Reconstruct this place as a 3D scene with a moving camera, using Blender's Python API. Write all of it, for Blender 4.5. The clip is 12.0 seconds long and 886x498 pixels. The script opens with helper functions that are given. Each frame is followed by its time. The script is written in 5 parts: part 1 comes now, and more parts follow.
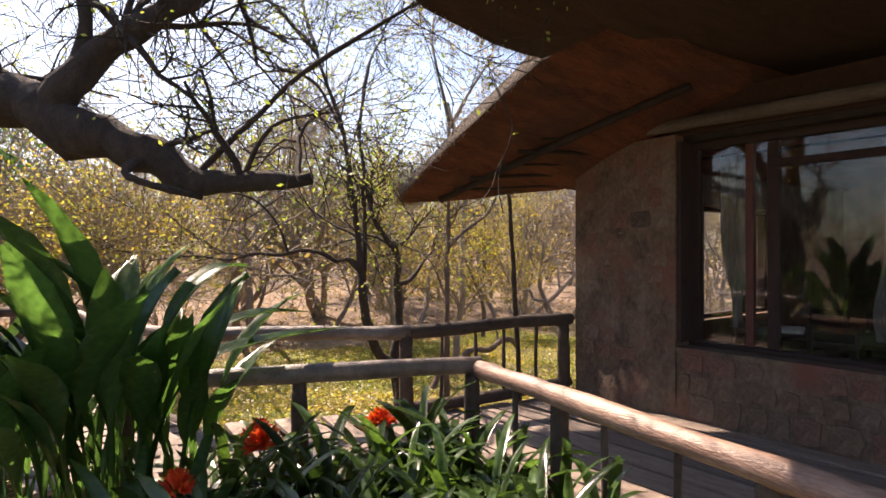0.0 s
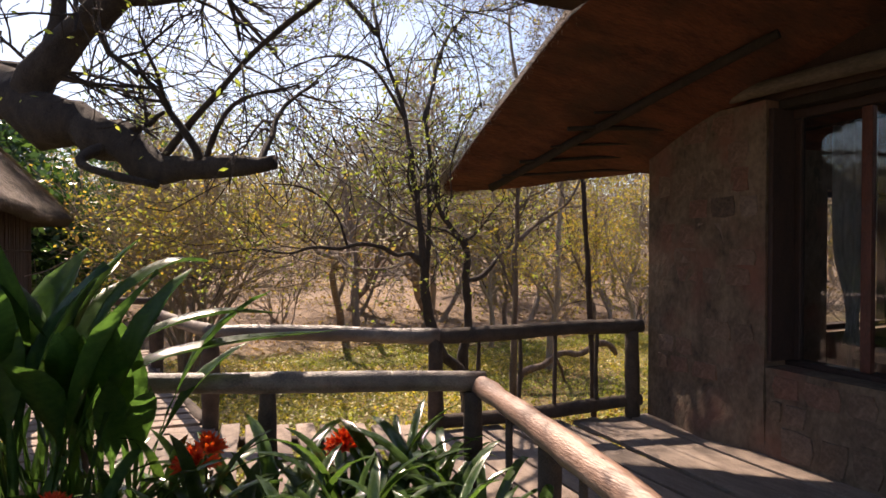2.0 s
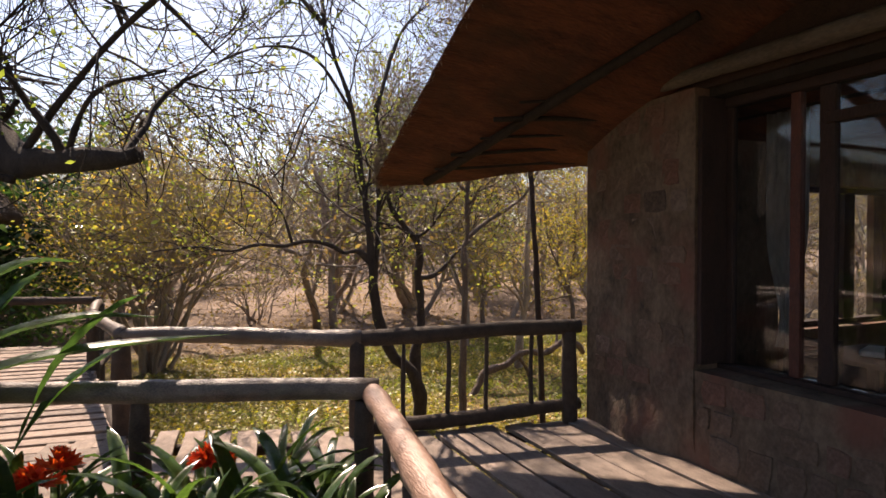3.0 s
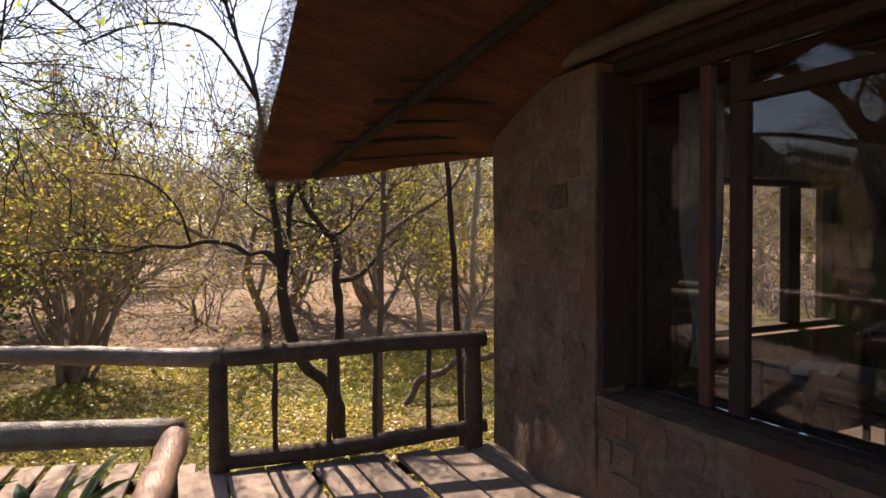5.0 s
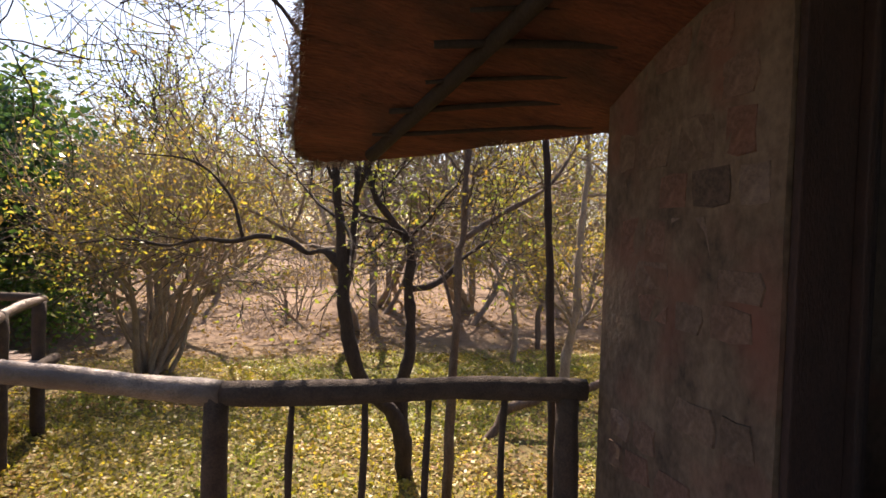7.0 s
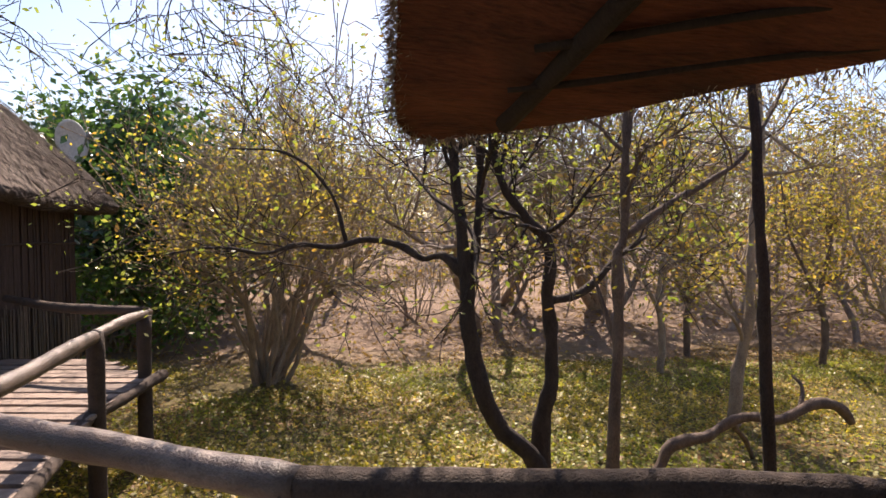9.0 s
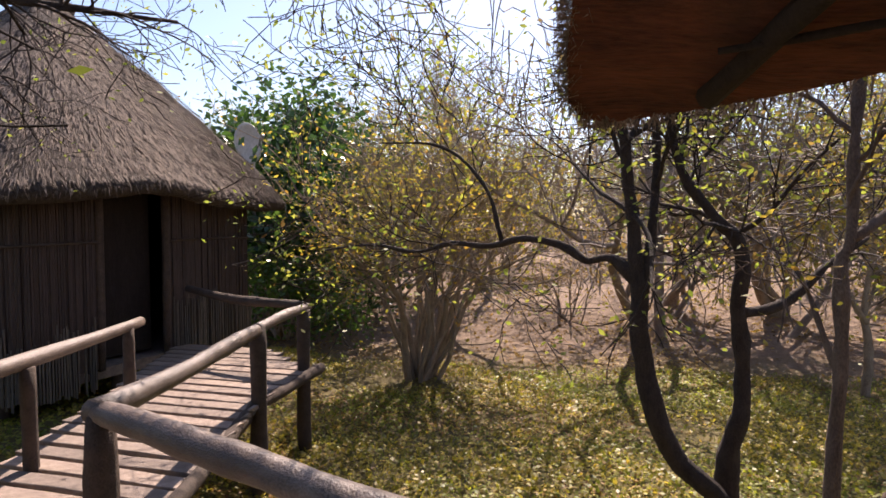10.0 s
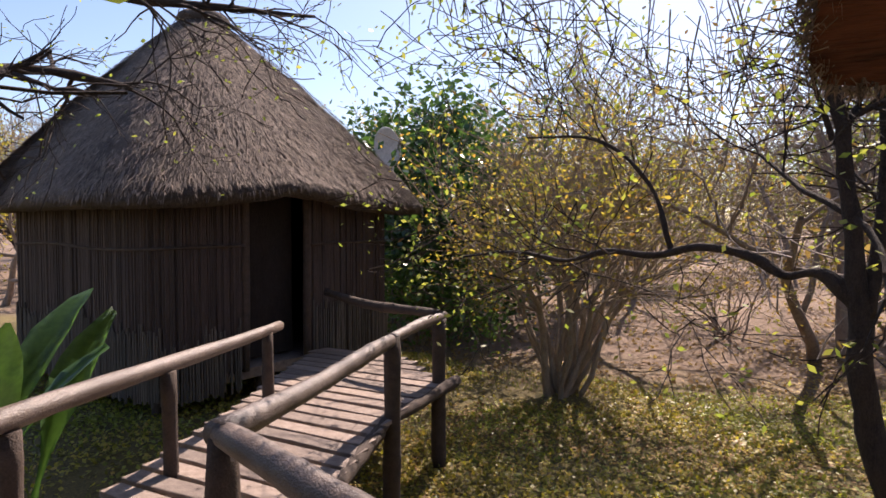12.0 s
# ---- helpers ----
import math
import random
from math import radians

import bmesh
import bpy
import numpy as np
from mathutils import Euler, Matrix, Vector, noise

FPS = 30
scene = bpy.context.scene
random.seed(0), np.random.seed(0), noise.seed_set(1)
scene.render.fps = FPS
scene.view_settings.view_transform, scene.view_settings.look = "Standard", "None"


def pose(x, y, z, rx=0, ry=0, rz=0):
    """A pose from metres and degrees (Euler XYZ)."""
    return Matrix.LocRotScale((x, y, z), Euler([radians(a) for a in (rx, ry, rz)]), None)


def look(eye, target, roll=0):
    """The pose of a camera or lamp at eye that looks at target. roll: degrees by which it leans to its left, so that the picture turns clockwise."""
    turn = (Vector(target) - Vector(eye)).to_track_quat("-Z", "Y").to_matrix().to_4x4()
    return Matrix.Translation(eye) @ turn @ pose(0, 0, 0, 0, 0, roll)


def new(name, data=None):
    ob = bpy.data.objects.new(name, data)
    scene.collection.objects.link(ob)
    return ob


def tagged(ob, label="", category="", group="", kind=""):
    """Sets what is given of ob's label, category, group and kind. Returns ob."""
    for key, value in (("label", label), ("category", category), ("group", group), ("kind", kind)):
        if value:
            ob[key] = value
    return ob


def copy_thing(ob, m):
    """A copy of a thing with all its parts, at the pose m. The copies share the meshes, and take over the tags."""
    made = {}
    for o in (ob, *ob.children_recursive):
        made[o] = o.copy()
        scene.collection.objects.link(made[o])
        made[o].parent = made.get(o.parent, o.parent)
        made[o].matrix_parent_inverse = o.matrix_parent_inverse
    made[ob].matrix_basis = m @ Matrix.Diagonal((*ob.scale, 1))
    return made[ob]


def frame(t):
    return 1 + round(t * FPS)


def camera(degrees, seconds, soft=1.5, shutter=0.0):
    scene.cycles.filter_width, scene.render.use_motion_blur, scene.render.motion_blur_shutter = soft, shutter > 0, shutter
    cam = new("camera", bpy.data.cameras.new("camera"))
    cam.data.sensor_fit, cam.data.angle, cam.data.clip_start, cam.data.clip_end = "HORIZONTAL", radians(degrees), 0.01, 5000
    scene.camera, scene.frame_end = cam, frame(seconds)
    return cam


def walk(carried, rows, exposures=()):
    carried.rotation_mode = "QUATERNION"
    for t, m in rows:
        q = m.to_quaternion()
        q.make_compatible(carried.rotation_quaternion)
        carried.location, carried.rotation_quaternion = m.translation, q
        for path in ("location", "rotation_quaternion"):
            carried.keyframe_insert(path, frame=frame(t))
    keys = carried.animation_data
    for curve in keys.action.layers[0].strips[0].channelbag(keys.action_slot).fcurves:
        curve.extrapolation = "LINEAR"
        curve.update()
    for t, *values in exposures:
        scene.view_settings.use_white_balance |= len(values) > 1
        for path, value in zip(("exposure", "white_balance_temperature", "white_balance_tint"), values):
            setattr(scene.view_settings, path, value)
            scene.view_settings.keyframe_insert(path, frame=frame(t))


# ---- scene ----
cam = camera(71.8, 12.0, soft=1.6)
PATH = [
    (0, (0.64, -0.05, 1.597), (1.722, 1.389, 1.6), 0.0),
    (0.5, (0.944, -0.127, 1.604), (1.855, 1.427, 1.599), 0.2),
    (1, (1.18, -0.068, 1.605), (1.985, 1.542, 1.593), 0.3),
    (1.5, (1.465, 0.068, 1.625), (2.22, 1.701, 1.607), 0.2),
    (2, (1.807, 0.054, 1.601), (2.543, 1.697, 1.585), 0.2),
    (2.5, (2.192, -0.035, 1.63), (2.906, 1.618, 1.609), 0.0),
    (3, (2.511, 0.025, 1.613), (3.244, 1.669, 1.585), -0.0),
    (3.5, (2.804, 0.195, 1.612), (3.604, 1.808, 1.578), -0.2),
    (3.7, (2.899, 0.221, 1.602), (3.717, 1.823, 1.567), -0.2),
    (5.5, (3.712, 0.481, 1.691), (4.455, 2.119, 1.639), -0.5),
    (6, (3.904, 0.792, 1.697), (4.595, 2.453, 1.643), -0.3),
    (6.5, (4.047, 1.15, 1.679), (4.62, 2.857, 1.633), 1.3),
    (8.3, (4.362, 2.363, 1.704), (4.657, 4.138, 1.636), 0.0),
    (8.5, (4.336, 2.479, 1.709), (4.583, 4.261, 1.639), 0.0),
    (9, (4.276, 2.732, 1.72), (4.42, 4.523, 1.645), -0.1),
    (9.5, (4.268, 2.948, 1.693), (4.228, 4.747, 1.62), -0.5),
    (10, (4.212, 3.157, 1.737), (3.916, 4.931, 1.648), -0.0),
    (10.5, (4.073, 3.282, 1.738), (3.601, 5.017, 1.643), 0.2),
    (11, (4.047, 3.414, 1.71), (3.479, 5.119, 1.621), 0.0),
    (11.5, (4.034, 3.549, 1.731), (3.395, 5.23, 1.644), 0.1),
    (12, (4.004, 3.64, 1.738), (3.331, 5.307, 1.66), 0.1),
]
walk(cam, [(t, look(eye, target, roll)) for t, eye, target, roll in PATH], [(0, 1.62, 6850, 20), (1.5, 1.3, 6850, 20), (3.5, 1.15, 6900, 20), (5.5, 1.42, 6950, 20), (6.5, 1.5, 6900, 20), (9, 1.25, 6500, 21), (10.5, 1.15, 6250, 22), (12, 1.08, 6200, 22)])


# ---- world, sun, exposure ----
SUN_EL, SUN_AZ = 47.0, 1.0           # the sun stands straight ahead of the deck
world = bpy.data.worlds.new("world")
scene.world = world
world.use_nodes = True
wn = world.node_tree
sky = wn.nodes.new("ShaderNodeTexSky")
sky.sky_type = "NISHITA"
sky.sun_disc = False
sky.sun_elevation = radians(SUN_EL)
sky.sun_rotation = radians(SUN_AZ)
sky.dust_density = 0.8
wn.links.new(sky.outputs[0], wn.nodes["Background"].inputs[0])
wn.nodes["Background"].inputs[1].default_value = 0.085
sun = bpy.data.lights.new("sun", "SUN")
sun.energy, sun.angle, sun.color = 5.0, radians(0.55), (1.0, 0.86, 0.68)
sun_ob = new("sun", sun)
sun_dir = Vector((math.sin(radians(SUN_AZ)) * math.cos(radians(SUN_EL)), math.cos(radians(SUN_AZ)) * math.cos(radians(SUN_EL)), math.sin(radians(SUN_EL))))
sun_ob.matrix_world = look(sun_dir * 60, (0, 0, 0))

# ---- materials ----
def mat_base(name):
    m = bpy.data.materials.new(name)
    m.use_nodes = True
    nt = m.node_tree
    return m, nt, nt.nodes["Principled BSDF"]


def ramp(nt, fac, stops):
    r = nt.nodes.new("ShaderNodeValToRGB")
    els = r.color_ramp.elements
    while len(els) < len(stops):
        els.new(0.5)
    for e, (p, c) in zip(els, stops):
        e.position, e.color = p, (*c, 1)
    nt.links.new(fac, r.inputs[0])
    return r.outputs[0]


def coords(nt, scale=(1, 1, 1), generated=False):
    tc = nt.nodes.new("ShaderNodeTexCoord")
    mp = nt.nodes.new("ShaderNodeMapping")
    mp.inputs["Scale"].default_value = scale
    nt.links.new(tc.outputs["Generated" if generated else "Object"], mp.inputs[0])
    return mp.outputs[0]


def noise_tex(nt, vec, scale, detail=4, rough=0.6):
    n = nt.nodes.new("ShaderNodeTexNoise")
    n.inputs["Scale"].default_value, n.inputs["Detail"].default_value, n.inputs["Roughness"].default_value = scale, detail, rough
    nt.links.new(vec, n.inputs["Vector"])
    return n.outputs[0]


def mixc(nt, fac, a, b, mode="MIX"):
    m = nt.nodes.new("ShaderNodeMix")
    m.data_type, m.blend_type = "RGBA", mode
    for sock, v in ((m.inputs[0], fac), (m.inputs[6], a), (m.inputs[7], b)):
        if isinstance(v, (int, float)):
            sock.default_value = v
        elif isinstance(v, tuple):
            sock.default_value = (*v, 1)
        else:
            nt.links.new(v, sock)
    return m.outputs[2]


def bump(nt, b, height, strength, distance=0.02):
    n = nt.nodes.new("ShaderNodeBump")
    n.inputs["Strength"].default_value, n.inputs["Distance"].default_value = strength, distance
    nt.links.new(height, n.inputs["Height"])
    nt.links.new(n.outputs[0], b.inputs["Normal"])


def surface(name, dark, light, scale=(6, 6, 6), fine=40, rough=0.85, relief=0.4, stain=None, island=0.0, random_ob=0.0, spread=(0.3, 0.7)):
    """A mottled surface: two noises, stains, and a variation piece by piece."""
    m, nt, b = mat_base(name)
    v = coords(nt, scale)
    n1 = noise_tex(nt, v, 1.0, 5, 0.65)
    n2 = noise_tex(nt, v, fine / 6, 3, 0.6)
    c = ramp(nt, n1, [(spread[0], dark), (spread[1], light)])
    c = mixc(nt, 0.35, c, ramp(nt, n2, [(0.3, tuple(x * 0.45 for x in dark)), (0.7, tuple(min(1, x * 1.25) for x in light))]))
    if stain:
        n3 = noise_tex(nt, coords(nt, (1, 1, 1)), 1.7, 3, 0.5)
        c = mixc(nt, ramp(nt, n3, [(0.5, (0, 0, 0)), (0.68, (0.8, 0.8, 0.8))]), c, stain)
    if island or random_ob:
        src = nt.nodes.new("ShaderNodeNewGeometry").outputs["Random Per Island"] if island else nt.nodes.new("ShaderNodeObjectInfo").outputs["Random"]
        k = island or random_ob
        c = mixc(nt, 1.0, c, ramp(nt, src, [(0, (1 - k, 1 - k, 1 - k)), (1, (1 + k, 1 + k * 0.9, 1 + k * 0.8))]), "MULTIPLY")
    nt.links.new(c, b.inputs["Base Color"])
    b.inputs["Roughness"].default_value = rough
    if relief:
        bump(nt, b, n2, relief)
    return m


def leaf_mat(name, stops, rough=0.45, through_light=0.45, gloss=0.4):
    """Leaves: each island takes its own colour, and light comes through."""
    m, nt, b = mat_base(name)
    g = nt.nodes.new("ShaderNodeNewGeometry")
    c = ramp(nt, g.outputs["Random Per Island"], stops)
    n = noise_tex(nt, coords(nt, (1, 1, 1)), 30, 2)
    c = mixc(nt, 0.25, c, ramp(nt, n, [(0.3, tuple(x * 0.5 for x in stops[0][1])), (0.7, stops[-1][1])]))
    nt.links.new(c, b.inputs["Base Color"])
    b.inputs["Roughness"].default_value = rough
    b.inputs["Specular IOR Level"].default_value = gloss
    t = nt.nodes.new("ShaderNodeBsdfTranslucent")
    nt.links.new(mixc(nt, 1.0, c, (1.5, 1.6, 0.7), "MULTIPLY"), t.inputs[0])
    mx = nt.nodes.new("ShaderNodeMixShader")
    mx.inputs[0].default_value = through_light
    nt.links.new(b.outputs[0], mx.inputs[1])
    nt.links.new(t.outputs[0], mx.inputs[2])
    nt.links.new(mx.outputs[0], nt.nodes["Material Output"].inputs[0])
    return m


M_LOG = surface("weathered_log", (0.05, 0.034, 0.027), (0.22, 0.17, 0.138), (9, 6, 14), 60, 0.45, 0.4, random_ob=0.15, stain=(0.08, 0.055, 0.042))
M_LOG_RED = surface("varnished_pale_log", (0.13, 0.06, 0.04), (0.40, 0.255, 0.19), (16, 2.2, 16), 40, 0.5, 0.35, stain=(0.13, 0.07, 0.05))
M_POST = surface("dark_post", (0.03, 0.02, 0.015), (0.10, 0.068, 0.05), (10, 10, 10), 60, 0.85, 0.6, random_ob=0.2)
M_PLANK = surface("deck_plank", (0.14, 0.098, 0.078), (0.36, 0.285, 0.235), (14, 14, 14), 80, 0.8, 0.5, random_ob=0.3)
M_BARK_BROWN = surface("brown_bark", (0.06, 0.04, 0.03), (0.22, 0.16, 0.12), (12, 12, 5), 60, 0.9, 0.8)
M_BARK = surface("dark_bark", (0.016, 0.011, 0.009), (0.085, 0.06, 0.048), (14, 14, 6), 70, 0.95, 1.0)
M_BARK_PALE = surface("pale_bark", (0.16, 0.115, 0.08), (0.44, 0.35, 0.25), (12, 12, 5), 60, 0.9, 0.8)
M_BARK_GREY = surface("grey_bark", (0.15, 0.115, 0.095), (0.36, 0.29, 0.24), (12, 12, 5), 60, 0.9, 0.8)
M_WALL = surface("stone_wall", (0.055, 0.036, 0.025), (0.18, 0.125, 0.085), (4.5, 4.5, 3.2), 30, 0.9, 0.45, stain=(0.17, 0.065, 0.045), spread=(0.36, 0.64))
def stone_mat():
    """Crazy-paving stones: rust red, buff, grey-pink and near black, one by one."""
    m, nt, b = mat_base("wall_stone")
    v = coords(nt)
    n1, n2 = noise_tex(nt, v, 5, 5, 0.65), noise_tex(nt, v, 38, 3, 0.6)
    rnd = nt.nodes.new("ShaderNodeObjectInfo").outputs["Random"]
    c = ramp(nt, rnd, [(0.0, (0.045, 0.03, 0.025)), (0.18, (0.15, 0.10, 0.065)), (0.45, (0.17, 0.11, 0.08)), (0.7, (0.17, 0.068, 0.045)), (0.85, (0.20, 0.15, 0.125)), (1.0, (0.12, 0.08, 0.055))])
    c = mixc(nt, 1.0, c, ramp(nt, n1, [(0.3, (0.55, 0.5, 0.47)), (0.7, (1.25, 1.2, 1.15))]), "MULTIPLY")
    c = mixc(nt, 0.4, c, ramp(nt, n2, [(0.3, (0.05, 0.033, 0.026)), (0.7, (0.20, 0.14, 0.105))]))
    nt.links.new(c, b.inputs["Base Color"])
    b.inputs["Roughness"].default_value = 0.88
    bump(nt, b, n2, 0.6)
    return m


M_STONE = stone_mat()
M_BEAM = surface("wall_plate_timber", (0.055, 0.04, 0.03), (0.14, 0.105, 0.08), (8, 3, 8), 50, 0.8, 0.4)
M_FRAME = surface("dark_window_timber", (0.016, 0.008, 0.006), (0.045, 0.02, 0.015), (10, 10, 4), 50, 0.8, 0.3)
M_FRAME_RED = surface("red_window_timber", (0.05, 0.016, 0.010), (0.12, 0.035, 0.022), (10, 10, 4), 50, 0.6, 0.3)
# near-black for dark poles, and for spots whose shade is put into the colour
M_DOOR = surface("near_black_timber_and_shade", (0.014, 0.009, 0.007), (0.038, 0.025, 0.019), (10, 10, 3), 50, 0.95, 0.4)
M_THATCH = surface("thatch_straw", (0.03, 0.021, 0.017), (0.14, 0.105, 0.083), (30, 30, 5), 60, 0.95, 1.0, stain=(0.16, 0.12, 0.095))
M_STRAW = surface("straw_blades", (0.06, 0.042, 0.033), (0.34, 0.265, 0.21), (20, 20, 8), 60, 0.9, 0.0, island=0.35)
M_UNDER = surface("thatch_underside", (0.045, 0.014, 0.010), (0.185, 0.058, 0.03), (1.2, 7, 7), 60, 0.95, 1.0, stain=(0.05, 0.025, 0.018), spread=(0.35, 0.65))
# darker copy of M_UNDER: shade under the upper roof is in its colour
M_UNDER_DARK = surface("shade_dark_thatch", (0.028, 0.014, 0.010), (0.07, 0.034, 0.024), (2, 9, 9), 60, 0.95, 0.9)
M_REED_LOW = surface("bleached_reed", (0.06, 0.048, 0.038), (0.17, 0.14, 0.11), (25, 25, 2), 40, 0.85, 0.4, island=0.3)
M_REED = surface("reed", (0.045, 0.03, 0.024), (0.10, 0.068, 0.054), (25, 25, 2), 40, 0.85, 0.4, island=0.16)
M_FLOOR = surface("polished_floor", (0.06, 0.045, 0.04), (0.11, 0.085, 0.075), (3, 3, 3), 40, 0.35, 0.1)
M_ROOM = surface("room_plaster", (0.10, 0.075, 0.06), (0.18, 0.14, 0.12), (2, 2, 2), 30, 0.9, 0.2)
M_CLOTH = surface("curtain_cloth", (0.22, 0.20, 0.19), (0.36, 0.34, 0.32), (5, 5, 2), 40, 0.9, 0.2)
M_WHITE = surface("white_cloth", (0.6, 0.6, 0.6), (0.8, 0.8, 0.8), (5, 5, 5), 40, 0.8, 0.1)
M_DISH = surface("dish_enamel", (0.42, 0.42, 0.42), (0.56, 0.55, 0.54), (4, 4, 4), 30, 0.55, 0.05)
M_METAL = surface("grey_metal", (0.12, 0.12, 0.12), (0.22, 0.22, 0.22), (10, 10, 10), 40, 0.45, 0.1)
M_LEAF_BIG = leaf_mat("broad_leaf", [(0, (0.04, 0.09, 0.036)), (0.6, (0.075, 0.15, 0.055)), (1, (0.13, 0.23, 0.07))], 0.27, 0.5, 0.8)
M_STRAP = leaf_mat("strap_leaf", [(0, (0.045, 0.10, 0.03)), (0.6, (0.10, 0.18, 0.055)), (1, (0.19, 0.27, 0.08))], 0.2, 0.4, 1.0)
M_FLOWER = leaf_mat("red_flower", [(0, (0.55, 0.03, 0.012)), (0.6, (0.75, 0.07, 0.02)), (1, (0.8, 0.18, 0.05))], 0.6, 0.4, 0.2)
M_YELLOW = leaf_mat("yellow_green_leaf", [(0, (0.17, 0.185, 0.035)), (0.5, (0.32, 0.30, 0.08)), (0.75, (0.48, 0.36, 0.10)), (1, (0.42, 0.22, 0.08))], 0.5, 0.55, 0.3)
M_LIGHTGREEN = leaf_mat("light_green_leaf", [(0, (0.13, 0.18, 0.04)), (0.6, (0.26, 0.30, 0.09)), (1, (0.38, 0.36, 0.12))], 0.5, 0.5, 0.3)
M_DARKGREEN = leaf_mat("dark_green_leaf", [(0, (0.022, 0.052, 0.024)), (0.7, (0.045, 0.095, 0.04)), (1, (0.10, 0.17, 0.05))], 0.35, 0.35, 0.5)
M_FRESH = leaf_mat("fresh_green_leaf", [(0, (0.04, 0.09, 0.025)), (0.6, (0.09, 0.18, 0.04)), (1, (0.20, 0.28, 0.07))], 0.35, 0.45, 0.5)
M_DRY = leaf_mat("dry_leaf", [(0, (0.17, 0.095, 0.05)), (0.6, (0.34, 0.21, 0.11)), (1, (0.42, 0.31, 0.17))], 0.7, 0.35, 0.2)
M_LITTER = leaf_mat("fallen_leaf", [(0, (0.09, 0.035, 0.02)), (0.35, (0.24, 0.105, 0.04)), (0.7, (0.42, 0.25, 0.06)), (1, (0.55, 0.42, 0.12))], 0.6, 0.2, 0.3)
M_GRASS = leaf_mat("grass_blade", [(0, (0.06, 0.095, 0.015)), (0.5, (0.17, 0.21, 0.04)), (1, (0.33, 0.31, 0.075))], 0.6, 0.45, 0.2)
M_COVER_GREEN = leaf_mat("green_cover_leaf", [(0, (0.10, 0.13, 0.024)), (0.5, (0.25, 0.275, 0.05)), (1, (0.42, 0.40, 0.085))], 0.45, 0.45, 0.4)
M_COVER = leaf_mat("ground_cover_leaf", [(0, (0.11, 0.12, 0.022)), (0.45, (0.30, 0.28, 0.05)), (0.8, (0.50, 0.42, 0.08)), (1, (0.56, 0.36, 0.10))], 0.45, 0.45, 0.4)


def ground_mat():
    m, nt, b = mat_base("ground_soil_and_grass")
    v = coords(nt)
    sep = nt.nodes.new("ShaderNodeSeparateXYZ")
    nt.links.new(v, sep.inputs[0])
    n1 = noise_tex(nt, v, 0.55, 4, 0.6)
    n2 = noise_tex(nt, v, 6, 5, 0.7)
    n3 = noise_tex(nt, v, 45, 3, 0.7)
    soil = mixc(nt, 0.5, ramp(nt, n2, [(0.3, (0.11, 0.065, 0.042)), (0.7, (0.31, 0.205, 0.14))]), ramp(nt, n3, [(0.35, (0.05, 0.032, 0.022)), (0.65, (0.35, 0.26, 0.18))]))
    lawn = mixc(nt, 0.5, ramp(nt, n2, [(0.3, (0.05, 0.048, 0.018)), (0.7, (0.17, 0.14, 0.04))]), ramp(nt, n3, [(0.35, (0.04, 0.03, 0.014)), (0.65, (0.28, 0.20, 0.06))]))
    add = nt.nodes.new("ShaderNodeMath")
    add.operation = "MULTIPLY_ADD"
    nt.links.new(n1, add.inputs[0])
    add.inputs[1].default_value = -7.0
    nt.links.new(sep.outputs["Y"], add.inputs[2])
    mr = nt.nodes.new("ShaderNodeMapRange")
    mr.inputs[1].default_value, mr.inputs[2].default_value = 9.5, 12.5
    nt.links.new(add.outputs[0], mr.inputs[0])
    c = mixc(nt, mr.outputs[0], lawn, soil)
    nt.links.new(c, b.inputs["Base Color"])
    b.inputs["Roughness"].default_value = 0.95
    bump(nt, b, n3, 0.8, 0.03)
    return m


M_GROUND = ground_mat()


def glass_mat():
    m, nt, b = mat_base("window_glass")
    b.inputs["Base Color"].default_value = (0.9, 0.92, 0.92, 1)
    b.inputs["Roughness"].default_value = 0.02
    b.inputs["Transmission Weight"].default_value = 1.0
    b.inputs["IOR"].default_value = 1.45
    return m


M_GLASS = glass_mat()

# ---- mesh helpers ----
def link_mesh(name, bm, material, smooth=False):
    me = bpy.data.meshes.new(name)
    bm.normal_update()
    bm.to_mesh(me)
    bm.free()
    me.materials.append(material)
    if smooth:
        me.shade_smooth()
    return new(name, me)


def part(name, bm, material, parent, label="", smooth=False):
    ob = link_mesh(name, bm, material, smooth)
    ob.parent = parent
    if label:
        ob["label"] = label
    return ob


def thing(name, x, y, z, label, category, group="", kind="", rz=0):
    ob = new(name)
    ob.matrix_world = pose(x, y, z, 0, 0, rz)
    return tagged(ob, label, category, group, kind)


def box(bm, x0, y0, z0, x1, y1, z1, bevel=0.0):
    r = bmesh.ops.create_cube(bm, size=1.0, matrix=Matrix.Translation(((x0 + x1) / 2, (y0 + y1) / 2, (z0 + z1) / 2)) @ Matrix.Diagonal((abs(x1 - x0), abs(y1 - y0), abs(z1 - z0), 1)))
    if bevel:
        es = list({e for v in r["verts"] for e in v.link_edges})
        bmesh.ops.bevel(bm, geom=es, offset=bevel, segments=2, affect="EDGES", profile=0.6)
    return bm


def ring_frame(d):
    d = d.normalized()
    a = Vector((0, 0, 1)) if abs(d.z) < 0.9 else Vector((1, 0, 0))
    u = d.cross(a).normalized()
    return u, d.cross(u).normalized()


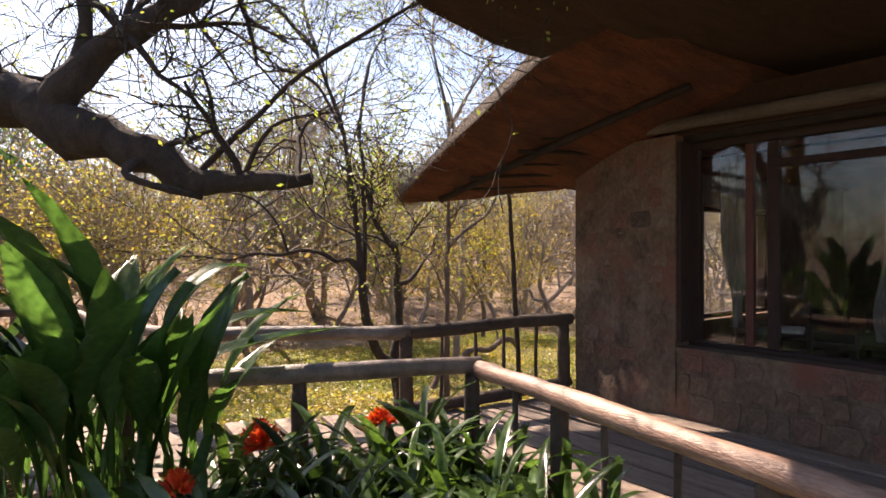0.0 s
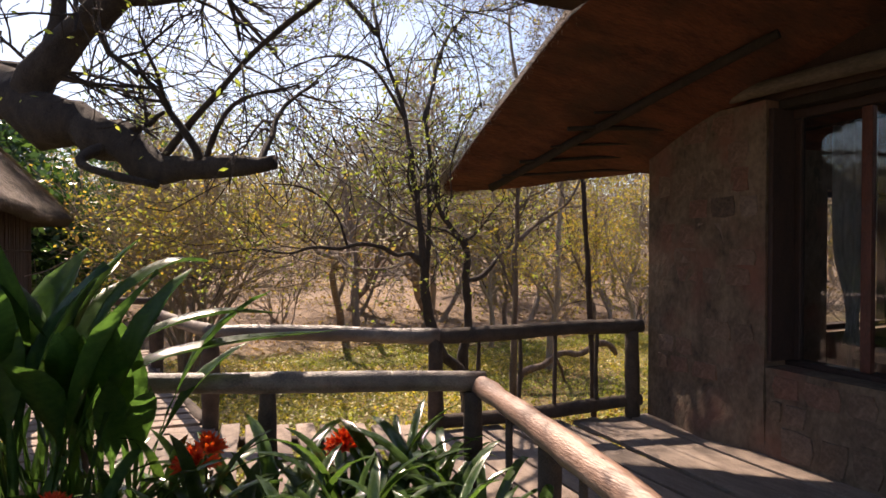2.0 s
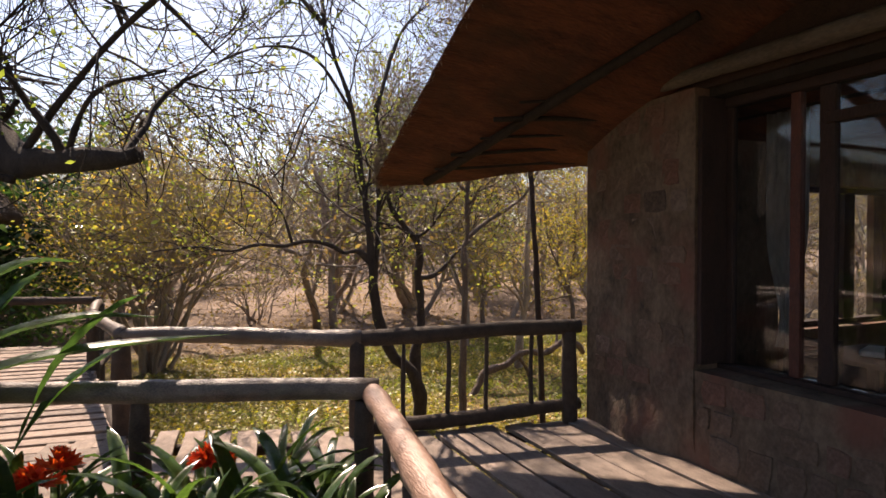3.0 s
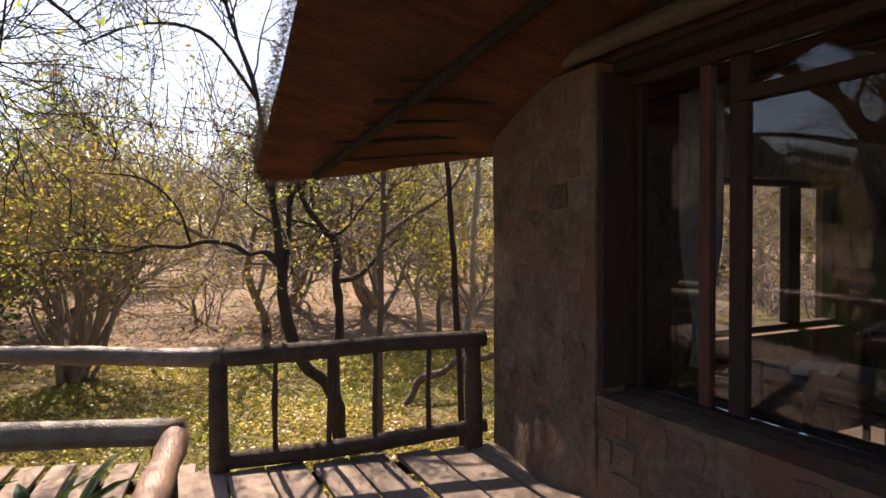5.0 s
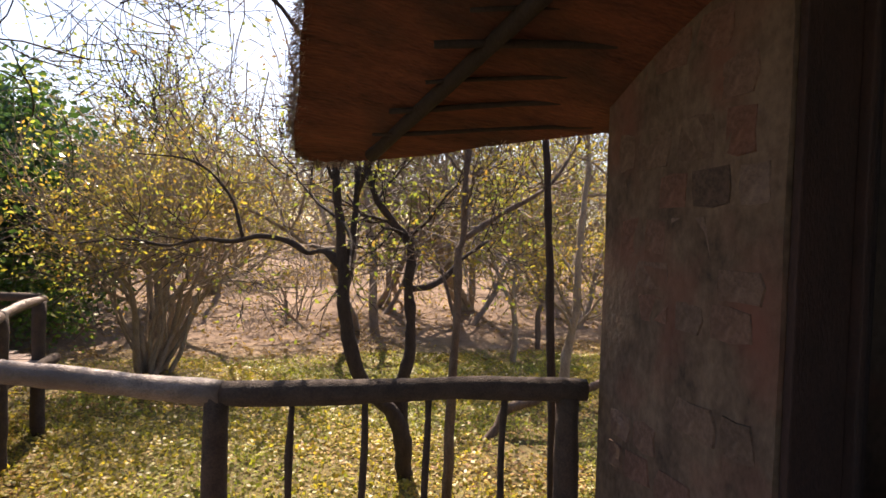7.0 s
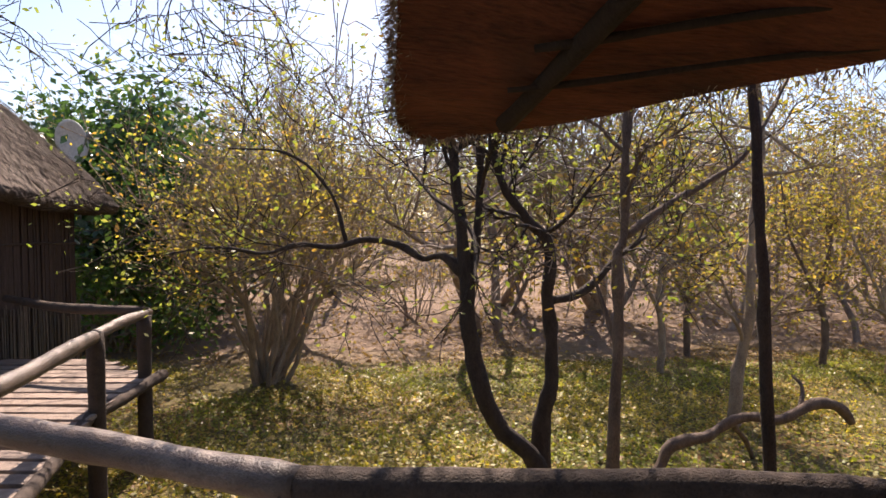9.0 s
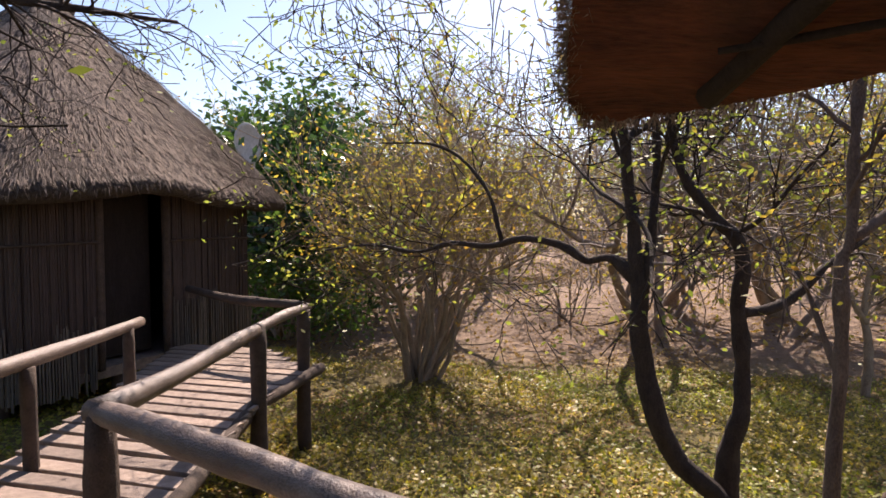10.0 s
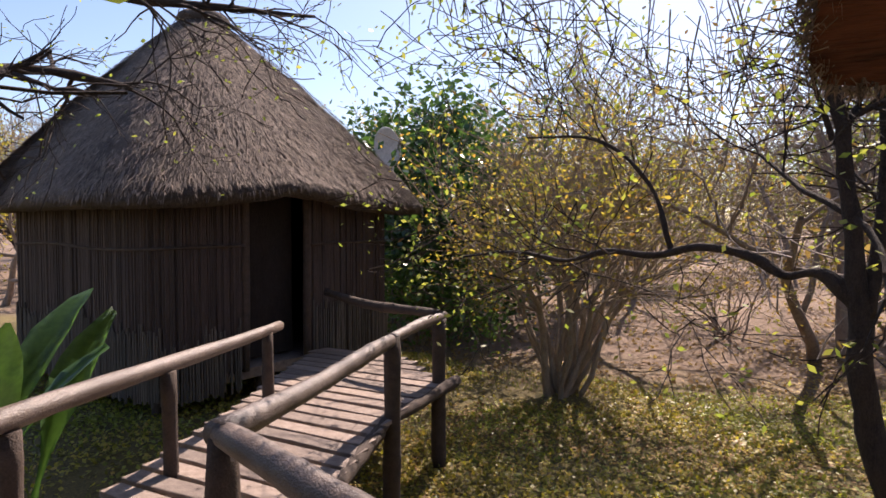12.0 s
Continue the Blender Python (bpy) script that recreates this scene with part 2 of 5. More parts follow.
class Soup:
    """Vertices and faces gathered in lists, for meshes of many small pieces."""

    def __init__(self):
        self.v, self.f = [], []

    def tube(self, pts, radii, sides=6, rough=0.0, cap=True):
        base = len(self.v)
        n = len(pts)
        u = None
        for i, (p, r) in enumerate(zip(pts, radii)):
            d = pts[min(i + 1, n - 1)] - pts[max(i - 1, 0)]
            if d.length < 1e-6:
                d = Vector((0, 0, 1))
            d = d.normalized()
            if u is None or (u - d * u.dot(d)).length < 0.05:
                u = ring_frame(d)[0]
            u = (u - d * u.dot(d)).normalized()
            w = d.cross(u)
            for k in range(sides):
                a = 2 * math.pi * k / sides
                o = u * math.cos(a) + w * math.sin(a)
                rr = r * (1 + rough * noise.noise((p + o * r) * 6.0)) if rough else r
                self.v.append(p + o * rr)
        for i in range(n - 1):
            for k in range(sides):
                a, b = base + i * sides + k, base + i * sides + (k + 1) % sides
                self.f.append((a, b, b + sides, a + sides))
        if cap:
            self.f.append(tuple(base + k for k in reversed(range(sides))))
            self.f.append(tuple(base + (n - 1) * sides + k for k in range(sides)))

    def quad(self, c, u, w):
        base = len(self.v)
        self.v += [c - u, c - w * 0.9, c + u, c + w * 0.9]
        self.f.append((base, base + 1, base + 2, base + 3))

    def blade(self, p, tip, side):
        base = len(self.v)
        self.v += [p - side, p + side, tip]
        self.f.append((base, base + 1, base + 2))

    def ob(self, name, material, parent=None, label="", smooth=False):
        me = bpy.data.meshes.new(name)
        me.from_pydata(self.v, [], self.f)
        me.materials.append(material)
        if smooth:
            me.shade_smooth()
        o = new(name, me)
        o.parent = parent
        if label:
            o["label"] = label
        return o


def spline(pts, n):
    """A smooth line of n steps a span through the points (Catmull-Rom)."""
    P = [Vector(p) for p in pts]
    P = [P[0] * 2 - P[1]] + P + [P[-1] * 2 - P[-2]]
    out = []
    for i in range(1, len(P) - 2):
        for k in range(n):
            t = k / n
            a, b, c, d = P[i - 1:i + 3]
            out.append(0.5 * ((2 * b) + (c - a) * t + (2 * a - 5 * b + 4 * c - d) * t * t + (3 * b - a - 3 * c + d) * t ** 3))
    out.append(P[-2])
    return out


def log(name, a, b, r0, r1, material, parent, label="", bow=0.015, seed=1, sides=12, rough=0.12, steps=14):
    """A round pole from a to b, a little crooked, with uneven girth and knots."""
    a, b = Vector(a), Vector(b)
    rng = random.Random(seed)
    L = (b - a).length
    u, w = ring_frame(b - a)
    ph, ph2 = rng.random() * 6, rng.random() * 6
    pts, rad = [], []
    for i in range(steps + 1):
        t = i / steps
        off = math.sin(t * math.pi) * bow * L
        pts.append(a.lerp(b, t) + u * off * math.sin(ph + 3 * t) + w * off * math.cos(ph2 + 2 * t))
        rad.append((r0 + (r1 - r0) * t) * (1 + 0.05 * math.sin(ph + t * 9) + (0.07 if rng.random() < 0.15 else 0)))
    pts = [pts[0].lerp(pts[1], 0.0)] + pts[1:]
    rad[0] *= 0.93
    rad[-1] *= 0.93
    s = Soup()
    s.tube(pts, rad, sides, rough)
    return s.ob(name, material, parent, label, True)


# ---- ground ----
def step01(a, b, v):
    t = max(0.0, min(1.0, (v - a) / (b - a)))
    return t * t * (3 - 2 * t)


def ground_z(x, y):
    z = -0.78 - 0.17 * step01(8, 14, y) + 0.45 * step01(15, 24, y) + 1.1 * step01(24, 60, y)
    z += 0.05 * noise.noise(Vector((x * 0.3, y * 0.3, 0))) + 0.02 * noise.noise(Vector((x * 1.3, y * 1.3, 3)))
    z += 0.42 * step01(0.9, -0.8, x) * step01(16, 12, y)
    if 3.4 < x < 6.2 and y < 4.2:
        z = max(z, -0.5)
    bed = step01(4.5, 3.9, y + 0.12 * x) * step01(3.9, 3.62, x)
    return z * (1 - bed) + -0.03 * bed


def build_ground():
    xs = [-400, -120, -60, -40, -28, -20] + [-15 + 0.6 * i for i in range(60)] + [22, 26, 32, 45, 70, 140, 400]
    ys = [-400, -100, -40, -20, -10] + [-6 + 0.6 * i for i in range(62)] + [33, 37, 42, 50, 60, 80, 120, 200, 420]
    v = [(x, y, ground_z(x, y) if y < 70 else ground_z(x, 70)) for y in ys for x in xs]
    n = len(xs)
    f = [(j * n + i, j * n + i + 1, (j + 1) * n + i + 1, (j + 1) * n + i) for j in range(len(ys) - 1) for i in range(n - 1)]
    me = bpy.data.meshes.new("ground")
    me.from_pydata(v, [], f)
    me.materials.append(M_GROUND)
    me.shade_smooth()
    tagged(new("ground", me), "dry lawn with fallen leaves running into bare bushveld soil", "ground", kind="structure")


build_ground()

# ---- main building: wall, window, roof ----
WX, CY = 5.95, 4.54          # outer face of the west wall, and its north corner


def wall_piece(bm, x0, y0, z0, x1, y1, z1, seed):
    """A plastered stone block whose faces are uneven."""
    b2 = bmesh.new()
    box(b2, x0, y0, z0, x1, y1, z1)
    for axis, span in ((0, x1 - x0), (1, y1 - y0), (2, z1 - z0)):
        cuts = int(min(14, max(0, span / 0.22)))
        for k in range(1, cuts):
            co, no = Vector((x0, y0, z0)), Vector((0, 0, 0))
            co[axis] += span * k / cuts
            no[axis] = 1
            bmesh.ops.bisect_plane(b2, geom=b2.verts[:] + b2.edges[:] + b2.faces[:], plane_co=co, plane_no=no)
    for v in b2.verts:
        o = 0.022 * noise.noise(v.co * 2.3 + Vector((seed, 0, 0)))
        if v.co.x < x0 + 1e-4:
            v.co.x += o
        if v.co.y > y1 - 1e-4 and y1 >= CY - 0.01:
            v.co.y += o
    return b2


def build_building():
    def wall(name, dims, label, seed, material=M_WALL):
        ob = link_mesh(name, wall_piece(None, *dims, seed), material, True)
        ob.data.set_sharp_from_angle(angle=radians(40))
        tagged(ob, label, "wall", kind="structure")
        return ob

    wall("wall_west_pillar", (WX, 3.3, -0.75, WX + 0.42, CY, 2.70), "brown plastered stone pillar at the lodge corner", 1)
    wall("wall_west_below_window", (WX, -4.0, -0.75, WX + 0.42, 3.297, 0.67), "brown plastered stone wall under the window", 2)
    # strip in near-black: the shade below the wall plate is painted on it
    wall("wall_west_above_window", (WX + 0.12, -4.0, 2.64, WX + 0.42, 3.297, 2.70), "wall strip over the window, coloured dark for the shade under the pole", 3, M_DOOR)
    # north wall with a wide window
    for nm, d in (("wall_north_a", (WX + 0.423, CY - 0.35, -0.75, 8.0, CY, 2.8)), ("wall_north_b", (9.95, CY - 0.35, -0.75, 12.4, CY, 2.8)),
                  ("wall_north_below_window", (8.003, CY - 0.35, -0.75, 9.947, CY, 0.70)), ("wall_north_above_window", (8.003, CY - 0.35, 2.17, 9.947, CY, 2.8))):
        wall(nm, d, "brown plastered stone wall on the garden side", 5)
    wall("wall_east", (12.403, -4.0, -0.75, 12.8, CY, 2.8), "plastered stone wall at the back of the room", 6)
    wall("wall_south", (WX, -4.4, -0.75, 12.8, -4.003, 2.8), "plastered stone wall closing the room", 7)
    tagged(link_mesh("floor_room", box(bmesh.new(), WX + 0.3, -4, -0.2, 12.5, CY - 0.2, -0.02), M_FLOOR), "dark polished floor inside the lodge room", "floor", kind="structure")
    # flared foot of the pillar
    bm = bmesh.new()
    pts = [(3.3, 0), (3.5, 0.05), (3.75, 0.16), (4.1, 0.09), (4.43, 0.02)]
    rows = []
    for z, k in ((-0.1, 1.0), (0.12, 0.85), (0.25, 0.45), (0.42, 0.12), (0.55, 0.0)):
        rows.append([bm.verts.new((WX + 0.02 - d * k + 0.012 * noise.noise(Vector((y * 5, z * 7, 1))), y, z)) for y, d in pts])
    for a, b in zip(rows, rows[1:]):
        for i in range(len(pts) - 1):
            bm.faces.new((a[i], a[i + 1], b[i + 1], b[i]))
    bm.faces.new([r[-1] for r in rows] + [bm.verts.new((WX + 0.02, 4.43, -0.1))])
    tagged(link_mesh("plinth", bm, M_WALL, True), "flared stone foot of the corner pillar", "plinth", kind="structure")
    # round wall plate along the wall head, its last piece bent down past the corner
    pl = log("wall_plate_beam", (WX - 0.01, CY - 0.06, 2.79), (WX - 0.01, -4.0, 2.81), 0.058, 0.07, M_BEAM, None, "", 0.004, 5, 14, 0.1, 30)
    tagged(pl, "pale weathered round pole on the wall head under the thatch", "beam", kind="structure")
    tail = Soup()
    tail.tube(spline([(WX - 0.01, CY - 0.08, 2.80), (WX - 0.02, CY + 0.02, 2.76), (WX - 0.02, CY + 0.05, 2.62), (WX, CY + 0.045, 2.46)], 4), [0.062, 0.06, 0.056, 0.052, 0.05, 0.046, 0.044, 0.042, 0.04, 0.038, 0.036, 0.03, 0.02], 10, 0.15)
    tagged(tail.ob("wall_plate_tail", M_BEAM, None, "", True), "pale plastered end of the pole at the corner", "beam", kind="structure")
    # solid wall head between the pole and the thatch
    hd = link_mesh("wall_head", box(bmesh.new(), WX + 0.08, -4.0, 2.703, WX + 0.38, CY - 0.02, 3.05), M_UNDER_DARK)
    tagged(hd, "wall head darkened in colour for the shade under the thatch", "wall", kind="structure")


build_building()


def build_window():
    win = thing("window_1", WX + 0.3, 0, 0, "dark timber window with large panes reflecting the trees", "window", kind="structure")

    def fr(name, *d):
        return part(name, box(bmesh.new(), *d, 0.008), M_FRAME, win)

    x0, x1 = -0.06, 0.06
    # dark board added over the side of the window reveal
    fr("jamb_lining", -0.285, 3.255, 0.714, -0.034, 3.294, 2.636)
    fr("window_sill", -0.08, -3.9, 0.672, 0.10, 3.296, 0.71)
    fr("window_frame", x0, -3.9, 2.57, x1, 3.296, 2.637)
    edges = [3.25, 2.73, 2.52, 1.25, 0.1, -1.1, -2.4, -3.84]
    for y in edges:
        w = 0.036 if y > 2.7 else 0.05
        o = fr("mullion", x0 * 0.5, y - w, 0.712, x1 * 0.5, y + w * 0.99, 2.568)
        if y == 2.73:
            o.data.materials[0] = M_FRAME_RED
            o["label"] = "reddish-brown timber stile"
    fr("transom", x0 + 0.01, -3.74, 2.33, x1 - 0.01, 2.529, 2.40)
    for a, b in zip(edges, edges[1:]):
        for z0, z1 in ((0.745, 2.33), (2.40, 2.56)) if b < 2.4 else ((0.745, 2.56),):
            g = part("pane", box(bmesh.new(), -0.004, b + 0.03, z0 - 0.03, 0.004, a - 0.025, z1 + 0.008), M_GLASS, win, "clear window glass")
            g.visible_shadow = False
    w2 = thing("window_2", 8.9, CY - 0.17, 0, "dark timber window on the garden side of the room", "window", kind="structure")
    for d in ((-0.897, -0.05, 0.703, 1.047, 0.05, 0.755), (-0.897, -0.05, 2.11, 1.047, 0.05, 2.168), (-0.897, -0.05, 0.758, -0.84, 0.05, 2.107), (0.97, -0.05, 0.758, 1.047, 0.05, 2.107), (0.30, -0.05, 0.758, 0.48, 0.05, 2.107)):
        part("window_frame", box(bmesh.new(), *d, 0.006), M_FRAME, w2)
    # curtains
    for y, wd, tie in ((2.96, 0.34, 0), (1.55, 0.4, 1), (0.9, 0.36, 1)):
        bm = bmesh.new()
        rows = []
        for j in range(15):
            z = 0.85 + 1.66 * j / 14
            pinch = 1 - 0.72 * math.exp(-((z - 1.05) / 0.35) ** 2)
            rows.append([bm.verts.new((0.02 * math.sin(k * 1.3) * pinch, tie * (wd * (1 - pinch) * 0.8) + wd * pinch * (k / 20 - 0.5), z)) for k in range(21)])
        for a, b in zip(rows, rows[1:]):
            for k in range(20):
                bm.faces.new((a[k], a[k + 1], b[k + 1], b[k]))
        bmesh.ops.solidify(bm, geom=bm.faces[:], thickness=0.006)
        c = link_mesh("curtain", bm, M_CLOTH, True)
        c.matrix_world = pose(WX + 0.5, y, 0)
        tagged(c, "pale grey tied-back curtain hanging inside the window", "curtain", "curtains of the lodge window")


    rod = log("curtain_rail", (WX + 0.5, -3.95, 2.52), (WX + 0.5, 4.08, 2.52), 0.014, 0.014, M_FRAME, None, "", 0.0, 2, 8, 0, 4)
    tagged(rod, "dark thin timber curtain rail inside the window", "curtain rail")


build_window()


def roof_slab(name, low, thick, label):
    """A thatch slab: the underside's outline and heights, raised by its thickness."""
    bm = bmesh.new()
    lo = [bm.verts.new(p) for p in low]
    hi = [bm.verts.new((x + (0.16 if x < 4.7 and y > 3 else 0), y, z + thick)) for x, y, z in low]
    bm.faces.new(lo[::-1])
    bm.faces.new(hi)
    n = len(low)
    for i in range(n):
        bm.faces.new((lo[i], lo[(i + 1) % n], hi[(i + 1) % n], hi[i]))
    bmesh.ops.triangulate(bm, faces=bm.faces[:])
    bmesh.ops.recalc_face_normals(bm, faces=bm.faces[:])
    for _ in range(3):
        es = [e for e in bm.edges if e.calc_length() > 0.35]
        bmesh.ops.subdivide_edges(bm, edges=es, cuts=1)
        bmesh.ops.triangulate(bm, faces=bm.faces[:])
    for v in bm.verts:
        v.co += Vector((noise.noise(v.co * 2.1), noise.noise(v.co * 2.1 + Vector((9, 0, 0))), noise.noise(v.co * 2.1 + Vector((0, 9, 0))))) * 0.03
    return bm


def straw_fringe(edge, count, down, out, seed, reach=0.10):
    s = Soup()
    rng = random.Random(seed)
    for _ in range(count):
        i = rng.randrange(len(edge) - 1)
        a, b = Vector(edge[i]), Vector(edge[i + 1])
        p = a.lerp(b, rng.random()) + Vector((rng.gauss(0, 0.02), rng.gauss(0, 0.02), rng.uniform(-0.02, down)))
        d = Vector(out) * rng.uniform(0.3, 1) * reach + Vector((rng.gauss(0, 0.015), rng.gauss(0, 0.015), rng.uniform(-0.05, 0.01)))
        s.blade(p, p + d, Vector((b - a)).normalized() * 0.004)
    return s


TIP, NOTCH, EAVE = (4.30, 5.60, 2.19), (4.26, 3.45, 3.13), (6.07, 4.80, 2.30)
VERGE = [(4.27, 3.95, 2.94), (4.28, 4.5, 2.70), (4.285, 5.0, 2.47), (4.285, 5.35, 2.30)]
NOSE = [TIP, (4.36, 5.71, 2.14), (4.48, 5.76, 2.125), (4.68, 5.70, 2.14), (5.2, 5.38, 2.18), EAVE, (7.6, 4.95, 2.32), (13.2, 5.0, 2.35)]


def build_roof():
    roof = thing("roof_1", 0, 0, 0, "thick thatched roof with a shaggy eave over the deck", "roof", kind="structure")
    low = NOSE + [(13.2, 2.6, 3.1), (WX + 0.2, 2.6, 3.05), (4.25, 2.6, 3.3), NOTCH] + VERGE
    bm = roof_slab("thatch", low, 0.26, "")
    ob = part("thatch", bm, M_UNDER, roof, "reddish brown thatch seen from below")
    ob.data.materials.append(M_THATCH)
    for p in ob.data.polygons:
        if p.normal.z > 0.3 or p.normal.x < -0.55:
            p.material_index = 1
    # the roof over the approach, higher up
    low2 = [(4.22, 3.4, 3.14), (3.6, 3.3, 3.10), (3.0, 3.3, 3.22), (2.2, 3.1, 3.5), (1.9, 2.2, 3.55), (1.9, -5, 3.55), (13.2, -5, 3.4), (13.2, 2.8, 3.4), (4.3, 2.8, 3.2)]
    part("thatch", roof_slab("thatch", low2, 0.3, ""), M_UNDER_DARK, roof, "thatch seen from below, the shade put into its dark colour")
    s = straw_fringe(NOSE, 5000, 0.22, (0, 1, 0), 3, 0.025)
    e2 = [TIP] + VERGE[::-1] + [NOTCH]
    s2 = straw_fringe(e2, 5000, 0.26, (-1, 0.1, 0), 4, 0.022)
    s3 = straw_fringe([p for p in low2[:5]], 2500, 0.26, (-0.3, 1, -0.2), 5, 0.05)
    for s_, lab in ((s, "frayed straw along the eave"), (s2, "sunlit cut straw ends along the verge"), (s3, "frayed straw along the upper eave")):
        o = s_.ob("straw", M_STRAW, roof, lab)
        o["kind"] = "stuff"
    # rafters and laths under the thatch
    sticks = [((4.78, 5.50, 2.17), (5.55, 2.9, 3.02), 0.045)]
    rng = random.Random(8)
    for k in range(9):
        y = 5.1 - 0.23 * k
        z = 2.36 + 0.105 * k
        sticks.append(((4.75 + 0.05 * k + rng.uniform(-0.1, 0.3), y + rng.uniform(-0.05, 0.12), z - 0.10), (5.98, y - 0.28 + rng.uniform(-0.06, 0.06), z - 0.04 + rng.uniform(-0.03, 0.03)), rng.uniform(0.012, 0.024)))
    for k, (a, b, r) in enumerate(sticks):
        log("rafter", a, b, r, r * 0.85, M_DOOR, roof, "dark rough pole under the thatch", 0.012, 30 + k, 8, 0.2, 9)


build_roof()

# ---- decks and handrails ----
R, MID, PA, PB, PC = (5.79, 4.56, 0.89), (3.91, 4.89, 0.865), (2.14, 5.71, 0.885), (1.675, 8.25, 0.80), (1.63, 9.42, 0.82)
NC, NL, LE = (3.60, 3.46, 0.775), (1.33, 4.15, 0.85), (0.40, 8.33, 0.80)


def rail_posts(par, spots, seed, r=0.062):
    for k, (x, y, z) in enumerate(spots):
        log("post", (x, y, ground_z(x, y) - 0.05), (x, y, z), r, r * 0.95, M_POST, par, "dark round timber post", 0.006, seed + k, 12, 0.1, 10)


def between(a, b, t, dz=0.0):
    return tuple(Vector(a).lerp(Vector(b), t) + Vector((0, 0, dz)))


def build_rails():
    h = 0.06
    far = thing("handrail", *MID[:2], 0, "dark rustic log handrail with thin balusters along the deck", "handrail")
    far.matrix_world = Matrix()
    # M_POST instead of M_LOG: this rail's backlit darkness is in its colour
    log("top_rail", (R[0] + 0.08, R[1] - 0.02, R[2] - h), between(MID, R, 0, -h), 0.062, 0.07, M_POST, far, "weathered log rail, its backlit dark side put into the colour", 0.012, 3)
    rail_posts(far, [(R[0] - 0.02, R[1], R[2] - 0.1), (MID[0], MID[1], MID[2] - 0.08)], 11, 0.07)
    log("bottom_rail", (R[0] + 0.1, R[1] + 0.02, 0.13), (MID[0] - 0.02, MID[1], 0.06), 0.06, 0.065, M_POST, far, "thick dark log along the deck edge", 0.01, 5)
    for k, t in enumerate((0.2, 0.4, 0.58, 0.8)):
        x, y, z = between(MID, R, t, -0.1)
        log("baluster", (x, y, 0.08), (x + 0.008, y, z), 0.021, 0.018, M_POST, far, "thin dark stick", 0.012, 40 + k, 7, 0.2, 7)
    rail2 = thing("handrail", 0, 0, 0, "sunlit weathered log handrail bending along the walkway to the hut", "handrail")
    log("top_rail", between(MID, PA, -0.02, -h), between(MID, PA, 1.02, -h), 0.068, 0.062, M_LOG, rail2, "weathered grey log rail", 0.01, 7, steps=18)
    log("top_rail", between(PA, PB, -0.02, -h + 0.01), between(PA, PB, 1.02, -h), 0.062, 0.058, M_LOG, rail2, "weathered grey log rail", 0.008, 8, steps=18)
    log("top_rail", between(PB, PC, -0.02, -h + 0.01), between(PB, PC, 1.13, -h), 0.052, 0.048, M_LOG, rail2, "weathered grey log rail", 0.01, 9)
    rail_posts(rail2, [(PA[0], PA[1], PA[2] - 0.07), (PB[0], PB[1], PB[2] - 0.03), (PC[0], PC[1], PC[2] - 0.07)], 21, 0.075)
    log("bottom_rail", (PA[0] - 0.03, PA[1] + 0.1, -0.02), (PB[0] - 0.05, PB[1], 0.04), 0.06, 0.055, M_POST, rail2, "dark log under the plank ends", 0.008, 14)
    log("bottom_rail", (PB[0] - 0.05, PB[1] + 0.02, 0.04), (PC[0] + 0.10, PC[1] + 0.25, 0.06), 0.055, 0.06, M_POST, rail2, "dark log under the plank ends", 0.008, 15)
    hut_rail = thing("handrail", 0, 0, 0, "short dark log rail joining the walkway to the hut", "handrail")
    log("top_rail", (PC[0], PC[1] + 0.02, PC[2] - 0.03), (-0.22, 10.2, 0.86), 0.055, 0.05, M_POST, hut_rail, "dark log rail", 0.02, 17)
    near = thing("handrail", 0, 0, 0, "pale varnished log handrail beside the flower bed", "handrail")
    log("top_rail", (NC[0] - 0.01, NC[1] + 0.03, NC[2] - h), (3.13, 0.72, 0.765 - h), 0.066, 0.066, M_LOG_RED, near, "pale stripped log rail with cracks and knots", 0.006, 27, 14, 0.14, 22)
    rail_posts(near, [(NC[0] - 0.07, NC[1] - 0.02, NC[2] - 0.1), (3.50, 2.55, 0.68), (3.22, 1.15, 0.68)], 51, 0.06)
    for k, y in enumerate((2.95, 2.1, 1.6)):
        x = 3.59 - (3.46 - y) * 0.17
        log("baluster", (x, y, -0.05), (x, y, 0.68), 0.022, 0.02, M_POST, near, "thin dark stick", 0.01, 60 + k, 7, 0.2, 7)
    left = thing("handrail", 0, 0, 0, "weathered log handrail on the garden side of the walkway", "handrail")
    log("top_rail", between(NC, NL, -0.01, -h + 0.02), between(NC, NL, 1.02, -h), 0.068, 0.062, M_LOG, left, "weathered log rail, sunlit on top", 0.008, 33, steps=18)
    log("top_rail", between(NL, LE, -0.02, -h + 0.01), between(NL, LE, 1.03, -h + 0.01), 0.062, 0.052, M_LOG, left, "weathered grey log rail", 0.008, 34, steps=20)
    rail_posts(left, [between(NC, NL, 0.55, -0.09), between(NL, NL, 0, -0.09), between(NL, LE, 0.33, -0.09), between(NL, LE, 0.62, -0.09), between(NL, LE, 0.97, -0.06)], 71, 0.055)


build_rails()


